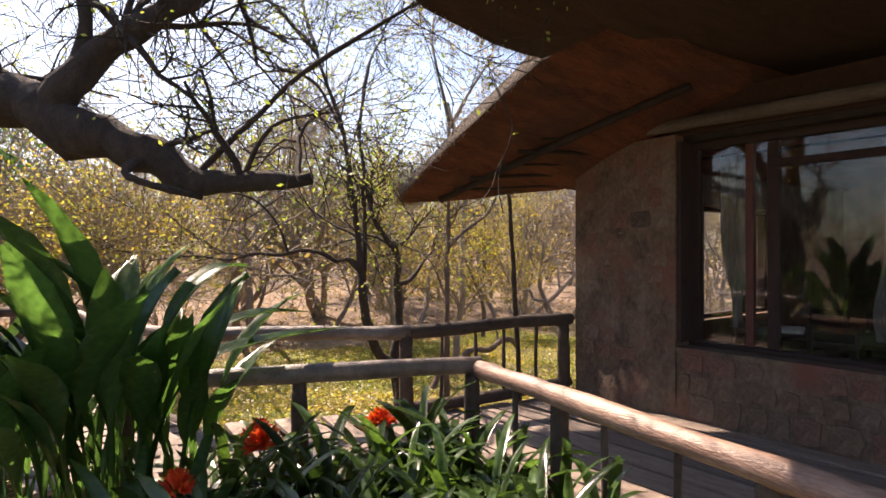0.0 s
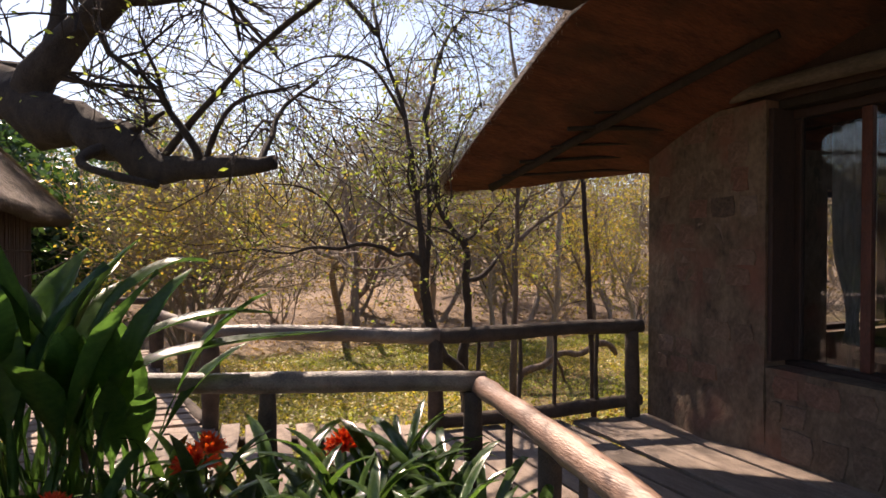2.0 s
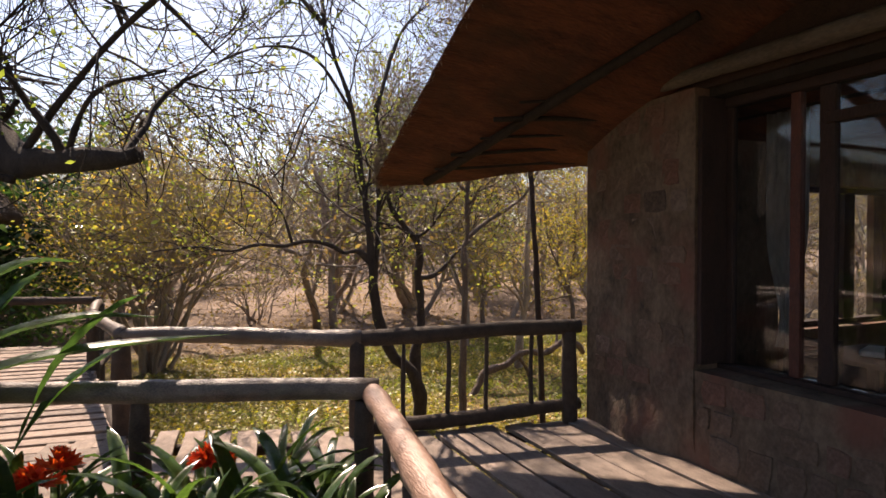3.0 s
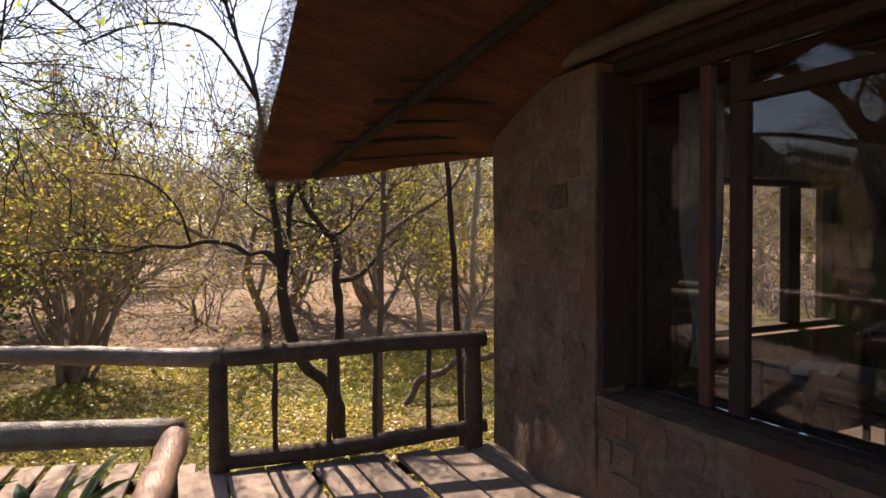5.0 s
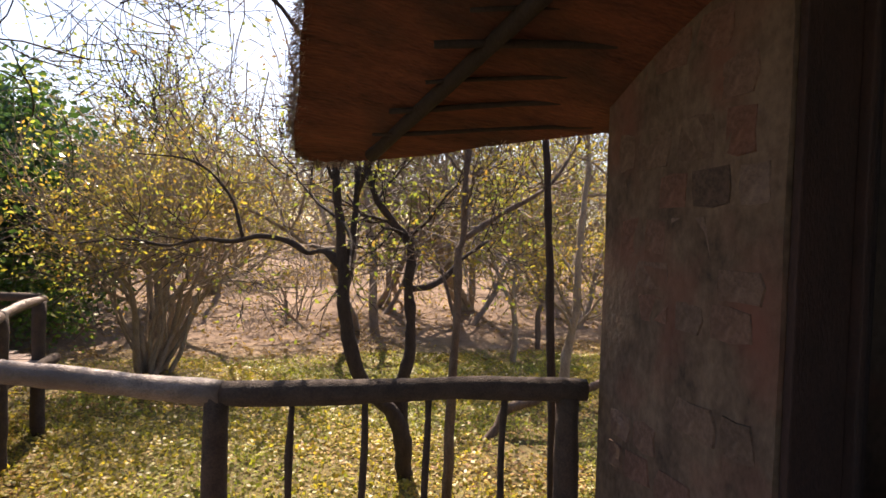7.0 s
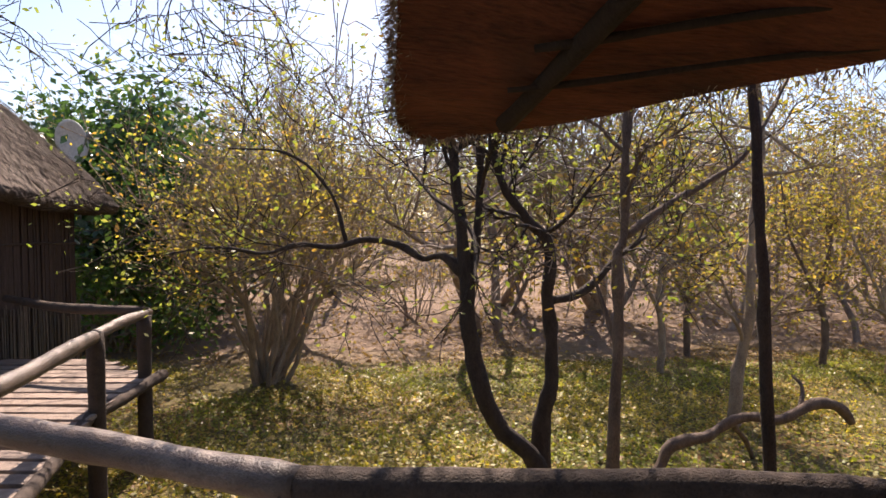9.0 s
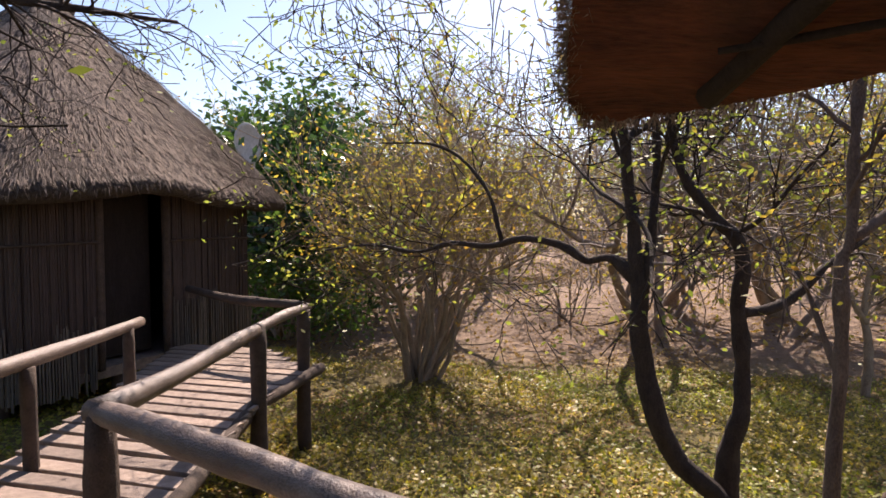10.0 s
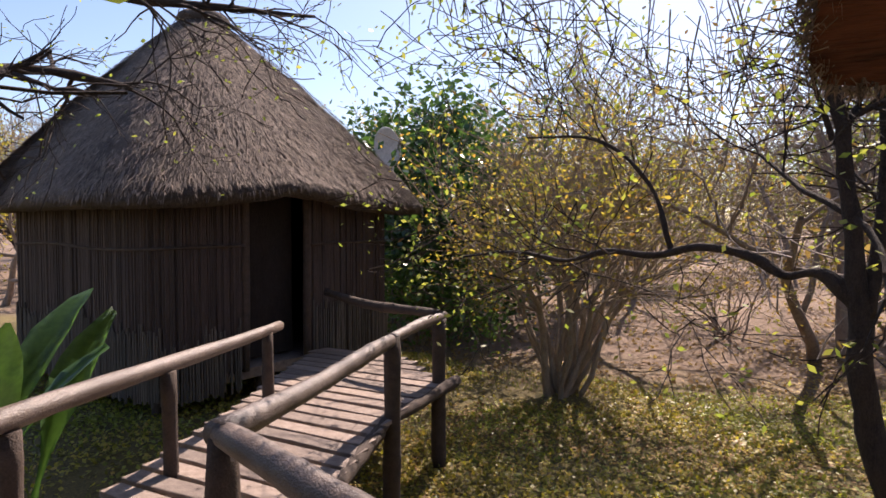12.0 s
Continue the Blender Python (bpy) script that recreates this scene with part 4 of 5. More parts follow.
def build_near_trees():
    # the old tree whose cut limb hangs over the flower bed
    tree("overhanging_tree", -1.0, 5.7, "old dark-barked tree with a cut limb and bare twigs overhead", "tree", M_BARK, M_LIGHTGREEN, [], 3, 7,
         limbs=[([(-1.0, 5.7, -0.9), (-0.95, 5.68, 0.6), (-0.75, 5.6, 1.9), (-0.35, 5.45, 2.75)], 0.30, 0.25, 0),
                ([(-0.45, 5.5, 2.5), (0.1, 5.25, 2.72), (0.73, 4.89, 2.58), (1.02, 4.67, 2.46), (1.32, 4.44, 2.33), (1.56, 4.27, 2.16), (1.76, 4.11, 2.07), (2.0, 3.93, 2.05), (2.36, 3.67, 2.07)], 0.24, 0.04, 3),
                ([(1.02, 4.67, 2.40), (1.17, 4.55, 2.82), (1.42, 4.37, 3.0), (1.7, 4.2, 3.25), (2.4, 4.0, 3.8), (3.1, 4.2, 4.2)], 0.12, 0.05, 9),
                ([(1.1, 4.6, 2.70), (1.16, 4.57, 3.22), (1.05, 4.8, 4.2), (0.7, 5.4, 5.0)], 0.06, 0.03, 8),
                ([(1.75, 4.12, 2.08), (2.05, 3.85, 2.45), (2.3, 3.7, 2.75), (2.75, 3.4, 3.1), (3.1, 3.5, 3.35)], 0.022, 0.010, 7),
                ([(2.0, 3.93, 2.06), (2.15, 3.8, 2.40), (2.5, 3.65, 2.52)], 0.018, 0.007, 3),
                ([(1.5, 4.3, 2.2), (1.35, 4.1, 2.05), (1.75, 3.95, 1.93)], 0.04, 0.02, 0),
                ([(-0.4, 5.5, 2.7), (-0.2, 6.0, 3.6), (0.4, 6.6, 4.2), (1.4, 7.0, 4.6)], 0.16, 0.04, 12),
                ([(0.1, 5.25, 2.75), (0.6, 5.9, 3.0), (1.0, 6.6, 3.1), (1.5, 7.4, 3.2)], 0.06, 0.012, 12),
                ([(-0.6, 5.6, 2.3), (-1.0, 6.2, 2.7), (-0.9, 7.0, 2.95), (-0.5, 7.6, 2.9)], 0.10, 0.02, 9),
                ([(0.7, 5.4, 5.0), (1.6, 6.0, 4.6), (2.5, 6.6, 3.9), (3.0, 7.1, 3.6)], 0.05, 0.01, 12)],
         wander=0.2, lift=0.0, thin=0.0035, leaves=1, leaf=0.045, kids=(0, 4, 4, 4), leafy=0.35, sublen=0.85, subdepth=2)
    tree("forked_tree", 5.5, 7.4, "dark slender forked tree with a long level branch", "tree", M_BARK, M_LIGHTGREEN, [], 3, 15,
         limbs=[([(5.5, 7.4, -0.9), (5.41, 7.36, -0.26), (5.05, 7.36, 0.2), (4.87, 7.38, 0.77), (4.83, 7.4, 1.27), (4.79, 7.41, 1.68), (4.73, 7.44, 2.25), (4.6, 7.5, 3.2), (4.3, 7.7, 4.3)], 0.085, 0.022, 12),
                ([(5.5, 7.4, -0.9), (5.47, 7.5, -0.33), (5.45, 7.52, 0.1), (5.53, 7.53, 0.5), (5.53, 7.56, 1.16), (5.51, 7.58, 1.58), (5.34, 7.58, 1.76), (5.09, 7.6, 2.22), (5.0, 7.8, 3.3)], 0.09, 0.022, 12),
                ([(4.83, 7.4, 1.3), (4.66, 7.46, 1.47), (4.5, 7.52, 1.44), (4.3, 7.58, 1.55), (4.05, 7.66, 1.59), (3.8, 7.75, 1.53), (3.5, 7.85, 1.55), (3.2, 7.95, 1.47), (2.8, 8.1, 1.52), (2.3, 8.3, 1.46)], 0.042, 0.008, 8),
                ([(3.9, 7.72, 1.56), (3.75, 7.8, 2.0), (3.4, 7.9, 2.3), (2.9, 8.0, 2.35)], 0.02, 0.006, 6),
                ([(5.53, 7.56, 1.1), (5.85, 7.7, 1.15), (6.15, 7.8, 1.4), (6.5, 8.0, 1.6)], 0.05, 0.015, 6),
                ([(4.85, 7.4, 1.25), (4.95, 7.5, 1.8), (4.95, 7.6, 2.6)], 0.05, 0.02, 6),
                ([(4.6, 7.5, 3.2), (4.1, 7.3, 3.75), (3.5, 7.2, 3.8), (2.9, 7.2, 3.5)], 0.025, 0.008, 9),
                # high crown, mostly out of view: three limbs added to dapple the lawn
                ([(4.3, 7.7, 4.3), (4.5, 8.6, 5.3), (5.1, 9.6, 6.0)], 0.03, 0.012, 16),
                ([(4.3, 7.7, 4.3), (3.7, 8.3, 5.2), (3.0, 9.0, 5.7)], 0.03, 0.012, 14),
                ([(5.0, 7.8, 3.3), (5.6, 8.5, 4.6), (6.4, 9.3, 5.5)], 0.035, 0.012, 16)],
         leaves=2, leaf=0.055, kids=(0, 4, 4, 3), leafy=0.5, sublen=0.95, subdepth=2, wander=0.2, substart=0.6)
    tree("pale_slender_tree", 5.7, 6.6, "brown slender tree with a pale fork beside the deck", "tree", M_BARK_BROWN, M_YELLOW, [], 3, 17,
         limbs=[([(5.7, 6.6, -0.9), (5.71, 6.62, 0.03), (5.73, 6.64, 0.65), (5.77, 6.66, 1.12), (5.76, 6.69, 1.5), (5.81, 6.69, 1.67), (5.83, 6.71, 2.35), (5.9, 6.8, 3.4)], 0.048, 0.026, 5),
                # two high limbs, mostly unseen, added to throw shadow on the lawn
                ([(5.9, 6.8, 3.4), (6.2, 7.6, 4.7), (6.8, 8.4, 5.6)], 0.03, 0.012, 16),
                ([(5.9, 6.8, 3.3), (6.9, 7.5, 4.2), (7.8, 8.0, 5.0)], 0.03, 0.012, 14),
                ([(5.79, 6.69, 1.62), (6.2, 6.85, 1.86), (6.55, 6.87, 2.05), (6.8, 6.9, 2.26), (7.2, 7.1, 2.8)], 0.03, 0.012, 8),
                ([(5.75, 6.65, 0.9), (5.66, 6.75, 1.25), (5.6, 6.9, 1.5)], 0.02, 0.008, 2)],
         leaves=2, leaf=0.05, kids=(0, 4, 4, 3), leafy=0.5, sublen=0.7, subdepth=2, wander=0.2, substart=0.6)
    tree("dark_sapling", 6.33, 5.8, "thin straight dark sapling rising past the eave", "tree", M_BARK, M_YELLOW, [], 2, 19,
         limbs=[([(6.33, 5.8, -0.9), (6.28, 5.85, 0.87), (6.25, 5.88, 1.53), (6.2, 5.91, 2.39), (6.15, 5.95, 3.6)], 0.035, 0.022, 1)], leaves=1, leafy=0.3)
    tree("leaning_pale_tree", 8.5, 9.95, "pale leaning tree with thin yellowing leaves", "tree", M_BARK_PALE, M_YELLOW, [], 3, 23,
         limbs=[([(8.5, 9.95, -0.9), (8.53, 9.97, -0.3), (8.67, 10.0, 0.6), (8.77, 10.06, 1.76), (8.9, 10.2, 3.2), (8.7, 10.5, 4.8)], 0.085, 0.03, 16)],
         leaves=3, leaf=0.06, sublen=1.1, subdepth=2)
    tree("fallen_branch", 6.8, 8.4, "crooked dry brown branch lying on the lawn", "branch", M_BARK_BROWN, M_DRY, [], 1, 29, z=-0.8,
         limbs=[([(6.6, 8.35, -0.86), (6.85, 8.4, -0.66), (6.98, 8.43, -0.46), (7.36, 8.45, -0.38), (7.7, 8.46, -0.20), (8.1, 8.47, -0.24), (8.45, 8.48, -0.09), (8.75, 8.5, -0.15), (8.92, 8.55, -0.32)], 0.055, 0.045, 0), ([(8.3, 8.47, -0.16), (8.42, 8.6, 0.05), (8.38, 8.7, 0.14)], 0.025, 0.015, 0), ([(7.6, 8.46, -0.26), (7.9, 8.7, -0.55), (8.2, 9.0, -0.95)], 0.03, 0.02, 0)])
    # the many-stemmed bush on the lawn
    rng = random.Random(31)
    st = []
    for k in range(22):
        a = rng.random() * 6.28
        q = rng.uniform(0.06, 0.46)
        st.append((0.3 * math.cos(a) * rng.random(), 0.3 * math.sin(a) * rng.random(), math.cos(a) * q + 0.12, math.sin(a) * q, 1.0, rng.uniform(0.035, 0.065), rng.uniform(2.0, 2.9)))
    tree("many_stemmed_bush", 2.2, 13.1, "many-stemmed bush with thin yellow-green leaves on the lawn", "bush", M_BARK_PALE, M_YELLOW, st, 3, 37, leaves=3, leaf=0.078, kids=(0, 4, 4, 4), leafy=0.52, wander=0.16, lift=0.05, angle=0.8, thin=0.006, bare=0.6, top=3)
    # slender pale trees at the far side of the lawn
    for k, (x, y, lean) in enumerate(((12.2, 13.4, 0.5), (12.9, 12.7, 0.9), (10.2, 14.6, -0.4), (9.0, 13.2, 0.3))):
        z = ground_z(x, y)
        tree("slender_tree", x, y, "slender pale crooked tree with sparse leaves", "tree", M_BARK_PALE if k % 2 else M_BARK_BROWN, M_YELLOW, [], 3, 300 + k, "slender trees on the lawn",
             limbs=[([(x, y, z - 0.1), (x + 0.1 * lean, y, z + 0.7), (x - 0.12 * lean, y + 0.05, z + 1.3), (x + 0.35 * lean, y + 0.1, z + 2.2), (x + 0.5 * lean, y + 0.2, z + 3.2), (x + 0.9 * lean, y + 0.4, z + 4.6)], 0.07, 0.02, 16),
                    ([(x - 0.05 * lean, y, z + 1.1), (x - 0.35, y, z + 1.7), (x - 0.6, y + 0.2, z + 2.5), (x - 0.7, y + 0.3, z + 3.6)], 0.04, 0.012, 10)],
             leaves=3, leaf=0.075, sublen=0.9, subdepth=2, kids=(0, 4, 4, 3), leafy=0.6, wander=0.2)


build_near_trees()


def build_woods():
    protos = []
    rng = random.Random(77)
    for k in range(5):
        st = [(rng.gauss(0, 0.1), rng.gauss(0, 0.1), rng.gauss(0, 0.3), rng.gauss(0, 0.3), 1.0, rng.uniform(0.07, 0.12), rng.uniform(2.6, 3.6)) for _ in range((1, 2, 3, 2, 1)[k])]
        leafm = (M_YELLOW, M_DRY, M_LIGHTGREEN, M_YELLOW, M_DRY)[k]
        lab = ("bushveld tree with yellowing leaves", "bare bushveld tree with a few dry leaves", "bushveld tree with fresh green leaves", "bushveld tree with yellow leaves", "bare grey bushveld tree")[k]
        protos.append(tree("bushveld_tree", 300 + 10 * k, 300, lab + " beyond the lawn", "tree", (M_BARK_GREY, M_BARK_GREY, M_BARK_PALE, M_BARK, M_BARK_GREY)[k], leafm, st, 4, 100 + k, "bushveld trees",
                           leaves=(2, 1, 2, 3, 1)[k], leaf=0.10, kids=(0, 4, 4, 4, 5), leafy=(0.55, 0.4, 0.5, 0.65, 0.25)[k], wander=0.17, lift=0.05, thin=0.008))
    shrubs = []
    for k in range(2):
        st = [(rng.gauss(0, 0.15), rng.gauss(0, 0.15), rng.gauss(0, 0.6), rng.gauss(0, 0.6), 1.0, rng.uniform(0.015, 0.03), rng.uniform(1.0, 1.7)) for _ in range(10)]
        shrubs.append(tree("dry_shrub", 360 + 10 * k, 300, "dry twiggy shrub on bare soil", "shrub", M_BARK_GREY, (M_DRY, M_YELLOW)[k], st, 2, 140 + k, "dry shrubs", leaves=2, leaf=0.07, kids=(0, 4, 4), leafy=0.4, thin=0.006))
    spots = []
    # tree (-7.0, 16.8) is added, mostly hidden by the hut, to shade its roof
    for x, y in ((6.6, 17.2), (9.6, 17.6), (12.6, 17.2), (7.6, 20.5), (14.5, 15.5), (-7.0, 16.8), (16.0, 12.2), (7.4, 19.2), (10.2, 19.8), (8.4, 22.6)):
        spots.append((x, y))
    while len(spots) < 138:
        a = radians(rng.uniform(-72, 72))
        d = 13 + 36 * rng.random() ** 0.75
        x, y = 4 + math.sin(a) * d, 4 + math.cos(a) * d
        if y < 16.0 and not (x > 9.5 and y > 10.5):
            continue
        if math.hypot(x - HUT.x, y - HUT.y) < 5 or any(math.hypot(x - p, y - q) < 1.35 for p, q in spots):
            continue
        spots.append((x, y))
    for i, (x, y) in enumerate(spots):
        d = math.hypot(x - 4, y - 4)
        if i > 9 and rng.random() < (0.35 if d < 24 else 0.2):
            pr, sc = rng.choice(shrubs), rng.uniform(0.8, 1.5)
        else:
            pr, sc = rng.choice(protos), rng.uniform(0.75, 1.25) * (1 + 0.008 * d)
        c = copy_thing(pr, pose(x, y, ground_z(x, min(y, 70)) - 0.08, rng.gauss(0, 3), rng.gauss(0, 3), rng.uniform(0, 360)))
        c.scale = (sc, sc, sc)
    # some trees on the other side, which the panes mirror
    for x, y, k in ((-17, 2, 0), (-19, -4, 2), (-16, 7, 1), (-22, 1, 3), (-15, -9, 0), (-4, -18, 2), (-19, 11, 0)):
        c = copy_thing(protos[k], pose(x, y, ground_z(x, y) - 0.08, 0, 0, x * 40))
        c.scale = (1.1, 1.1, 1.1)
    for p in protos + shrubs:
        for o in (*p.children_recursive, p):
            bpy.data.objects.remove(o)


build_woods()


def build_green_tree():
    rng = random.Random(41)
    st = [(0.2 * rng.gauss(0, 1), 0.2 * rng.gauss(0, 1), rng.gauss(0, 0.35), rng.gauss(0, 0.35), 1.0, 0.09, rng.uniform(2.5, 3.3)) for _ in range(8)]
    tree("evergreen_tree", -3.0, 18.6, "dense dark green tree behind the hut", "tree", M_BARK_GREY, M_DARKGREEN, st, 3, 43, leaves=9, leaf=0.25, kids=(0, 5, 5, 5), leafy=1.0, wander=0.16, lift=0.04, angle=0.8)
    st = [(0.12 * rng.gauss(0, 1), 0.12 * rng.gauss(0, 1), rng.gauss(0, 0.4), rng.gauss(0, 0.4), 1.0, 0.035, rng.uniform(1.3, 1.8)) for _ in range(8)]
    tree("green_bush", -1.5, 15.9, "sunlit green bush with pale stems beside the hut", "bush", M_BARK_PALE, M_FRESH, st, 2, 47, leaves=6, leaf=0.14, kids=(0, 5, 5), leafy=1.0, wander=0.16, lift=0.03, angle=0.85, bare=0.45, top=2)


build_green_tree()

# ---- flower bed ----
def paddle_leaf(length, width, droop, fold, seed):
    """A broad blade with a raised midrib on a long stalk; it arches over."""
    rng = random.Random(seed)
    bm = bmesh.new()
    stalk = length * 1.05
    pts = []
    p, ang = Vector((0, 0, 0)), 1.35
    n = 14
    for i in range(n + 1):
        pts.append((p.copy(), ang))
        p = p + Vector((math.cos(ang), 0, math.sin(ang))) * (stalk + length) / n
        ang -= droop * (0.3 + 1.4 * i / n) / n
    rows = []
    for i, (q, a) in enumerate(pts):
        t = i / n
        s = (t - 0.51) / 0.49
        w = 0.012 if s <= 0 else max(0.006, width * math.sin(min(1, s * 1.04) * math.pi) ** 0.7)
        nrm = Vector((-math.sin(a), 0, math.cos(a)))
        wav = rng.gauss(0, 0.006)
        rows.append([bm.verts.new(q + Vector((0, -w, 0)) + nrm * (fold * w + wav)), bm.verts.new(q + Vector((0, -w * 0.5, 0)) + nrm * fold * w * 0.4), bm.verts.new(q), bm.verts.new(q + Vector((0, w * 0.5, 0)) + nrm * fold * w * 0.4), bm.verts.new(q + Vector((0, w, 0)) + nrm * (fold * w - wav))])
    for a, b in zip(rows, rows[1:]):
        for k in range(4):
            bm.faces.new((a[k], a[k + 1], b[k + 1], b[k]))
    bmesh.ops.solidify(bm, geom=bm.faces[:], thickness=0.004)
    return bm


def strap_leaf(length, width, droop, seed):
    rng = random.Random(seed)
    bm = bmesh.new()
    p, ang = Vector((0, 0, 0)), 1.35
    n = 10
    rows = []
    for i in range(n + 1):
        t = i / n
        w = width * (0.75 + 0.25 * math.sin(t * math.pi)) * (1 if t < 0.75 else math.sqrt(max(0.02, 1 - ((t - 0.75) / 0.25) ** 2)))
        nrm = Vector((-math.sin(ang), 0, math.cos(ang)))
        tw = math.sin(t * 3) * 0.15
        rows.append([bm.verts.new(p + Vector((0, -w, 0)) + nrm * (0.3 + tw) * w), bm.verts.new(p), bm.verts.new(p + Vector((0, w, 0)) + nrm * (0.3 - tw) * w)])
        p = p + Vector((math.cos(ang), 0, math.sin(ang))) * length / n
        ang -= droop * (0.25 + 1.5 * t) / n
    for a, b in zip(rows, rows[1:]):
        for k in range(2):
            bm.faces.new((a[k], a[k + 1], b[k + 1], b[k]))
    bmesh.ops.solidify(bm, geom=bm.faces[:], thickness=0.003)
    return bm


def mesh_of(name, bm, material):
    me = bpy.data.meshes.new(name)
    bm.to_mesh(me)
    bm.free()
    me.materials.append(material)
    me.shade_smooth()
    return me


def flower_mesh(seed):
    rng = random.Random(seed)
    s = Soup()
    for k in range(16):
        d = Vector((rng.gauss(0, 1), rng.gauss(0, 1), abs(rng.gauss(0, 1)) + 0.2)).normalized()
        u, w = ring_frame(d)
        for j in range(6):
            a = j * math.pi / 3
            o = u * math.cos(a) + w * math.sin(a)
            s1 = d.cross(o) * 0.009
            b = len(s.v)
            c = d * 0.02
            s.v += [c - s1 * 0.5, c + s1 * 0.5, d * 0.065 + o * 0.012 + s1, d * 0.065 + o * 0.012 - s1, d * 0.085 + o * 0.03]
            s.f += [(b, b + 1, b + 2, b + 3), (b + 3, b + 2, b + 4)]
    me = bpy.data.meshes.new("flower_head")
    me.from_pydata(s.v, [], s.f)
    me.materials.append(M_FLOWER)
    return me


def build_bed():
    rng = random.Random(61)
    big = [mesh_of("leaf", paddle_leaf(rng.uniform(0.5, 0.72), rng.uniform(0.07, 0.092), rng.uniform(0.3, 1.3), 0.35, 200 + k), M_LEAF_BIG) for k in range(6)]
    for cx, cy, n, sc in ((1.15, 3.6, 32, 1.36), (0.82, 3.55, 14, 0.98), (1.5, 3.72, 16, 1.25), (0.5, 3.8, 6, 0.95), (0.35, 5.6, 6, 1.9)):
        pl = thing("broad_leaved_plant", cx, cy, ground_z(cx, cy), "tall clump of broad glossy paddle-shaped leaves on stalks", "plant", "broad-leaved plants in the bed")
        for k in range(n):
            o = new("leaf", rng.choice(big))
            o.parent = pl
            s = sc * rng.uniform(0.72, 1.1)
            o.matrix_local = pose(rng.gauss(0, 0.12), rng.gauss(0, 0.12), 0, 0, rng.uniform(-16, 8), rng.uniform(0, 360)) @ Matrix.Diagonal((s, s, s, 1))
    long_plant = thing("broad_leaved_plant", 1.3, 3.45, -0.03, "broad-leaved plant with long leaves arching over the rail", "plant", "broad-leaved plants in the bed")
    for pts, wmax in (([(0, 0, 0), (0.08, 0.03, 0.6), (0.32, 0.14, 0.95), (0.8, 0.34, 1.04), (1.56, 0.68, 1.04)], 0.095),
                      ([(0.02, 0, 0), (0.1, 0.05, 0.7), (0.35, 0.16, 1.10), (0.75, 0.3, 1.22), (1.15, 0.42, 1.2)], 0.085),
                      ([(0, 0.03, 0), (0.02, 0.1, 0.7), (0.2, 0.2, 1.25), (0.5, 0.36, 1.5), (0.75, 0.5, 1.52)], 0.09)):
        sp = spline(pts, 6)
        bm = bmesh.new()
        rows = []
        for i, q in enumerate(sp):
            t = i / (len(sp) - 1)
            k = (t - 0.42) / 0.58
            w = 0.012 if k <= 0 else max(0.004, wmax * math.sin(min(1, k * 1.02) * math.pi) ** 0.75)
            d = (sp[min(i + 1, len(sp) - 1)] - sp[max(i - 1, 0)]).normalized()
            sd = Vector((-d.y, d.x, 0)).normalized() if abs(d.x) + abs(d.y) > 1e-4 else Vector((0, 1, 0))
            up = d.cross(sd) * (1 if d.cross(sd).z > 0 else -1)
            rows.append([bm.verts.new(q + sd * w * u + up * (abs(u) * w * 0.35)) for u in (-1, -0.5, 0, 0.5, 1)])
        for a, b in zip(rows, rows[1:]):
            for k in range(4):
                bm.faces.new((a[k], a[k + 1], b[k + 1], b[k]))
        bmesh.ops.solidify(bm, geom=bm.faces[:], thickness=0.004)
        part("leaf", bm, M_LEAF_BIG, long_plant, "", True)
    strap = [mesh_of("leaf", strap_leaf(rng.uniform(0.6, 0.85), rng.uniform(0.027, 0.038), rng.uniform(0.7, 2.4), 230 + k), M_STRAP) for k in range(8)]
    heads = [flower_mesh(k) for k in (1, 2)]
    stalk = Soup()
    stalk.tube([Vector((0, 0, 0)), Vector((0.01, 0, 0.25)), Vector((0, 0.01, 0.52))], [0.011, 0.010, 0.008], 6)
    sm = stalk.ob("flower_stalk", M_STRAP)
    stalk_me = sm.data
    bpy.data.objects.remove(sm)
    spots = []
    while len(spots) < 56:
        x, y = rng.uniform(1.2, 3.4), rng.uniform(1.5, 3.65)
        if y > 4.2 - 0.26 * x or x > 2.98 + 0.16 * (y - 1.0) or any(math.hypot(x - p, y - q) < 0.17 for p, q in spots) or y < 2.0 - 0.12 * x:
            continue
        spots.append((x, y))
    bloom = [(2.0, 3.6), (1.85, 3.35), (2.65, 3.4), (1.4, 3.1)]
    chosen = {min(spots, key=lambda c: math.hypot(c[0] - p, c[1] - q)) for p, q in bloom}
    for x, y in spots:
        flower = (x, y) in chosen
        pl = thing("strap_leaved_plant", x, y, ground_z(x, y) - 0.02, "strap-leaved clump with a red flower head" if flower else "glossy strap-leaved clump in the flower bed", "plant", "strap-leaved plants in the bed")
        for k in range(10):
            o = new("leaf", rng.choice(strap))
            o.parent = pl
            s = rng.uniform(0.7, 1.15)
            o.matrix_local = pose(rng.gauss(0, 0.03), rng.gauss(0, 0.03), 0, rng.gauss(0, 8), rng.uniform(-10, 30), k * 36 + rng.uniform(-14, 14)) @ Matrix.Diagonal((s, s, s, 1))
        if flower:
            o = new("flower_stalk", stalk_me)
            o.parent = pl
            h = new("flower_head", rng.choice(heads))
            h.parent = o
            h.matrix_local = pose(0, 0, 0.51, 0, 0, rng.uniform(0, 90)) @ Matrix.Diagonal((1.45, 1.45, 1.35, 1))
            h["label"] = "red-orange flower cluster"


build_bed()


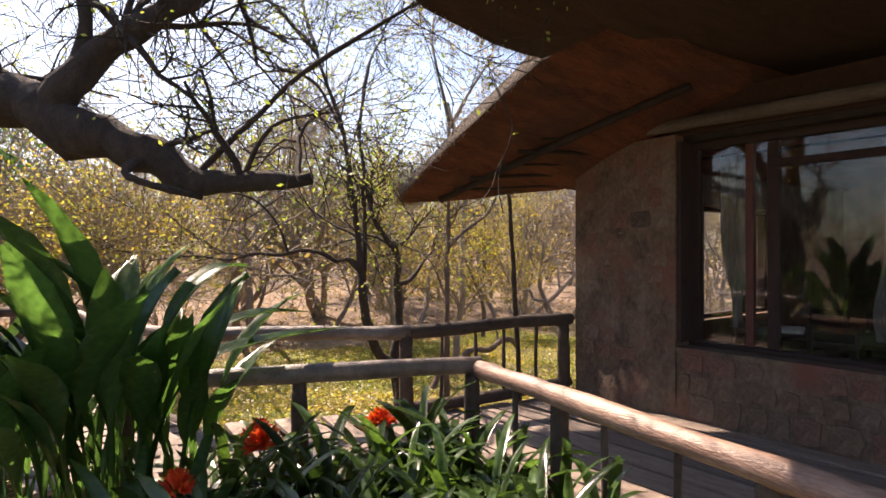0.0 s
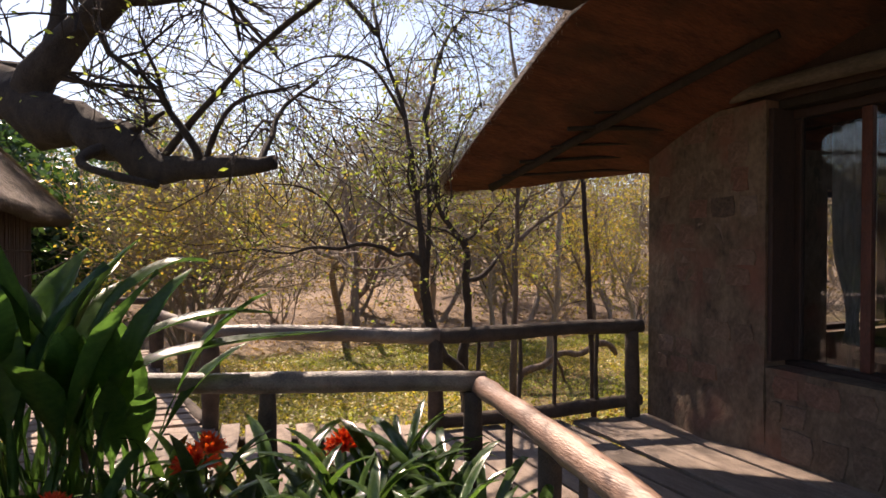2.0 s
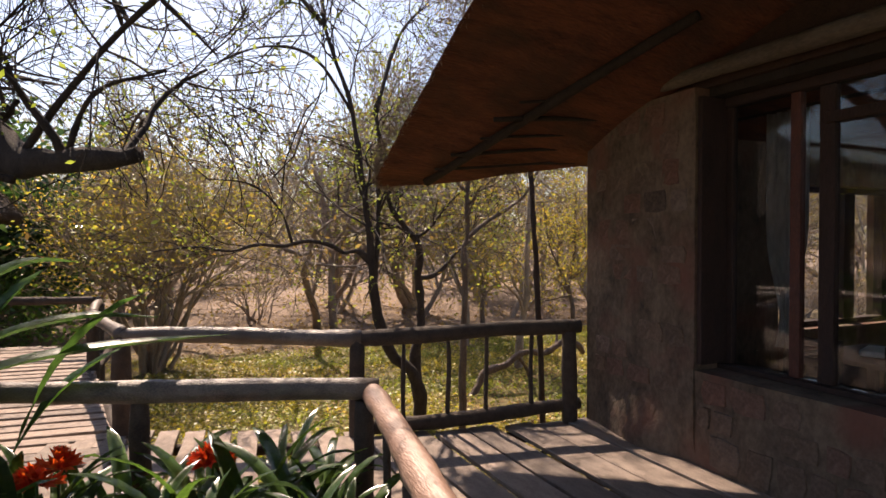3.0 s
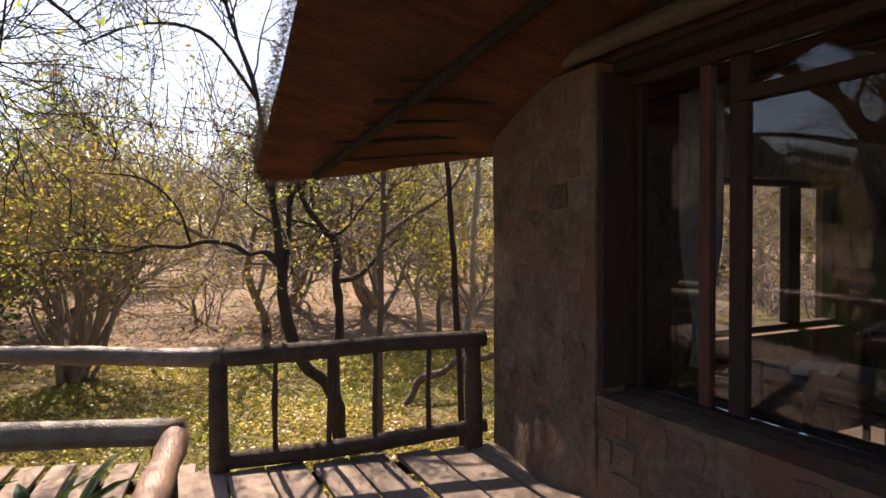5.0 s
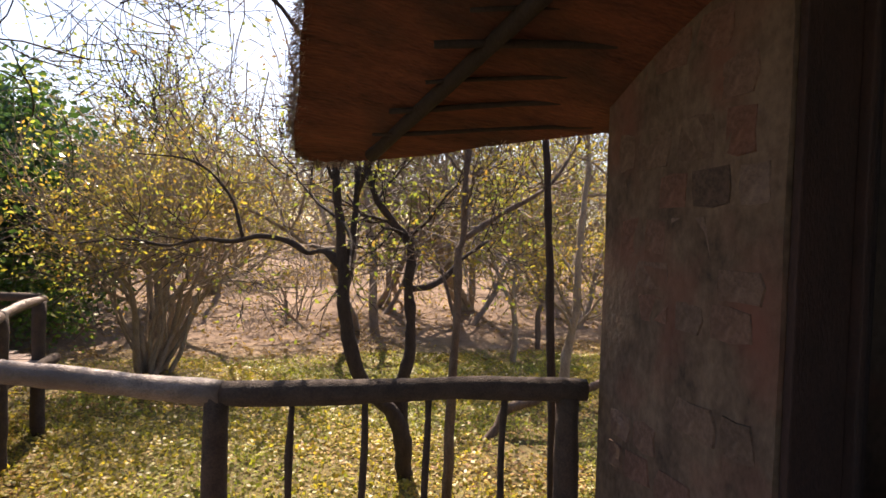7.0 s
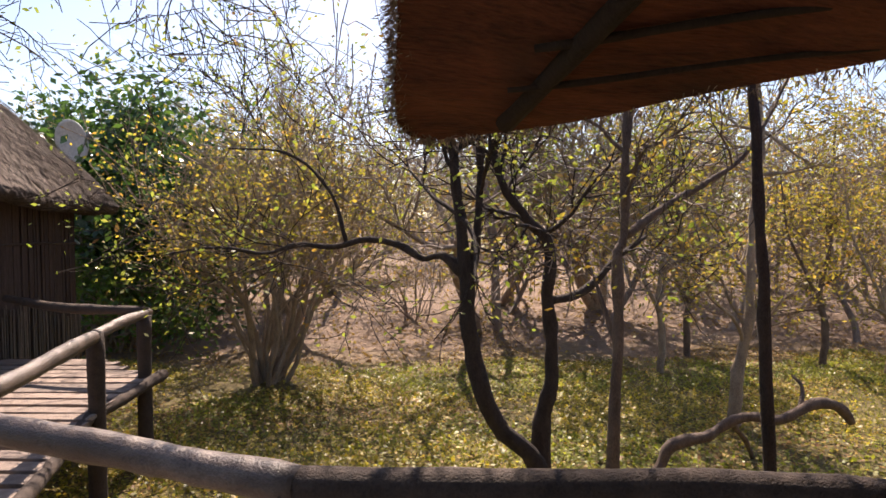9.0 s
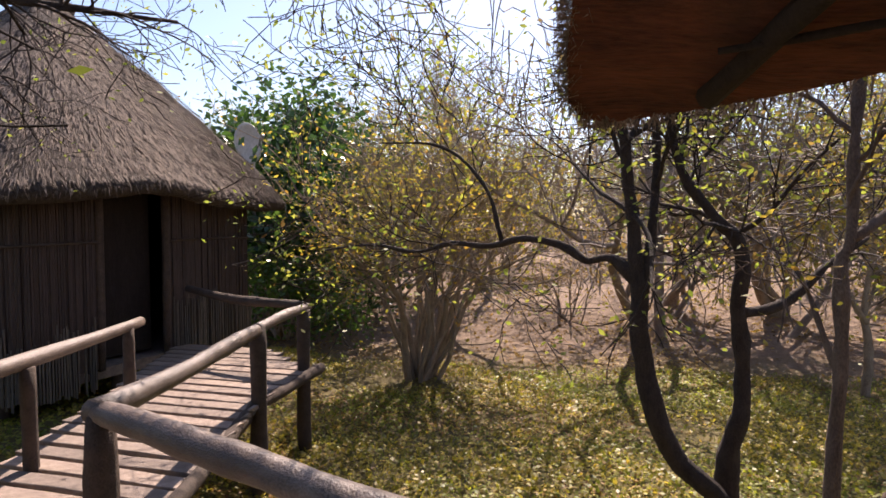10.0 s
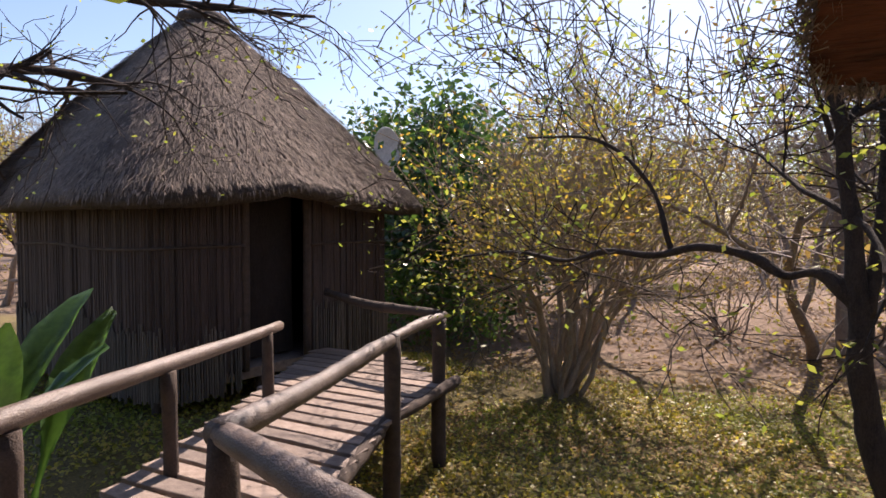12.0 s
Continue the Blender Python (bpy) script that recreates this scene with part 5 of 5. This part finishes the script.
def build_lawn():
    rng = random.Random(91)
    s = Soup()
    for _ in range(90000):
        x, y = rng.uniform(-5, 14), 4.6 + 13 * rng.random()
        if 1.7 * noise.noise(Vector((x * 0.4, y * 0.4, 9))) + rng.gauss(0, 0.28) < 0.18:
            continue
        z = ground_z(x, y)
        p = Vector((x, y, z + 0.012))
        u = Vector((rng.gauss(0, 1), rng.gauss(0, 1), rng.gauss(0, 0.25))).normalized()
        w = u.cross(Vector((rng.gauss(0, 0.3), rng.gauss(0, 0.3), 1))).normalized()
        k = rng.uniform(0.022, 0.045)
        s.quad(p, u * k, w * k * 0.55)
    tagged(s.ob("leaf_litter", M_LITTER), "fallen yellow and brown leaves on the lawn", "leaf litter", kind="stuff")
    far = Soup()
    for _ in range(30000):
        x, y = rng.uniform(-10, 22), 13.0 + 20 * rng.random()
        if noise.noise(Vector((x * 0.3, y * 0.3, 2))) + rng.gauss(0, 0.3) < 0.05:
            continue
        p = Vector((x, y, ground_z(x, y) + 0.02))
        u = Vector((rng.gauss(0, 1), rng.gauss(0, 1), rng.gauss(0, 0.35))).normalized()
        w = u.cross(Vector((rng.gauss(0, 0.4), rng.gauss(0, 0.4), 1))).normalized()
        k = rng.uniform(0.035, 0.075)
        far.quad(p, u * k, w * k * 0.6)
    tagged(far.ob("leaf_litter", M_DRY), "dry brown leaf litter on the bare soil", "leaf litter", kind="stuff")
    g = Soup()
    for _ in range(60000):
        x, y = rng.uniform(-7, 14), 4.2 + 10.5 * rng.random()
        if noise.noise(Vector((x * 0.6, y * 0.6, 4))) < -0.25 or y > 14.5:
            continue
        z = ground_z(x, y)
        p = Vector((x, y, z - 0.005))
        g.blade(p, p + Vector((rng.gauss(0, 0.02), rng.gauss(0, 0.02), rng.uniform(0.03, 0.075))), Vector((rng.gauss(0, 1), rng.gauss(0, 1), 0)).normalized() * 0.006)
    cover, green = Soup(), Soup()
    for _ in range(150000):
        x, y = rng.uniform(-6, 14), 4.7 + 10.8 * rng.random() ** 0.9
        if noise.noise(Vector((x * 0.5, y * 0.5, 6))) + rng.gauss(0, 0.22) < -0.2 or y > 14.2 + 1.2 * noise.noise(Vector((x * 0.4, 3, 1))):
            continue
        p = Vector((x, y, ground_z(x, y) + rng.uniform(0.01, 0.05)))
        u = Vector((rng.gauss(0, 1), rng.gauss(0, 1), rng.gauss(0, 0.5))).normalized()
        w = u.cross(Vector((rng.gauss(0, 0.5), rng.gauss(0, 0.5), 1))).normalized()
        k = rng.uniform(0.016, 0.034)
        patch = noise.noise(Vector((x * 0.42, y * 0.42, 13))) + 0.5 * noise.noise(Vector((x * 1.6, y * 1.6, 2))) + rng.gauss(0, 0.16)
        (green if patch > 0.08 else cover).quad(p, u * k, w * k * 0.75)
    tagged(cover.ob("ground_cover", M_COVER), "small yellow-green ground-cover leaves over the lawn", "ground cover", kind="stuff")
    tagged(green.ob("ground_cover", M_COVER_GREEN), "small green ground-cover leaves in patches on the lawn", "ground cover", kind="stuff")
    tagged(g.ob("grass", M_GRASS), "short dry yellow-green lawn grass", "grass", kind="stuff")


build_lawn()
build_decks()


def lay_stones(wall_name, y0, y1, z0, z1, seed):
    """Flat irregular stones, barely proud of the plaster."""
    rng = random.Random(seed)
    wall = bpy.data.objects[wall_name]
    z = z0
    while z < z1 - 0.08:
        h = min(rng.uniform(0.15, 0.27), z1 - z)
        y = y0 + rng.uniform(0, 0.1)
        while y < y1 - 0.1:
            w = min(rng.uniform(0.16, 0.34), y1 - y)
            bm = bmesh.new()
            n = 8
            outer, inner = [], []
            for k in range(n):
                a = 2 * math.pi * k / n + rng.uniform(-0.15, 0.15)
                q = 1 / max(abs(math.cos(a)), abs(math.sin(a)))
                oy, oz = math.cos(a) * w * 0.46 * q * rng.uniform(0.85, 1.02), math.sin(a) * h * 0.46 * q * rng.uniform(0.85, 1.02)
                oy, oz = max(-w * 0.48, min(w * 0.48, oy)), max(-h * 0.48, min(h * 0.48, oz))
                outer.append(bm.verts.new((0.02, oy, oz)))
                inner.append(bm.verts.new((-0.008 + rng.uniform(-0.005, 0.005), oy * 0.93, oz * 0.93)))
            for k in range(n):
                bm.faces.new((outer[k], outer[(k + 1) % n], inner[(k + 1) % n], inner[k]))
            bm.faces.new(inner)
            bmesh.ops.recalc_face_normals(bm, faces=bm.faces[:])
            if rng.random() < 0.72:
                o = part("stone", bm, M_STONE, wall)
                o.matrix_world = Matrix.Translation((WX, y + w / 2, z + h / 2))
            else:
                bm.free()
            y += w
        z += h


lay_stones("wall_west_pillar", 3.34, 4.42, 0.45, 2.68, 1)
lay_stones("wall_west_below_window", 0.6, 3.28, 0.0, 0.64, 2)
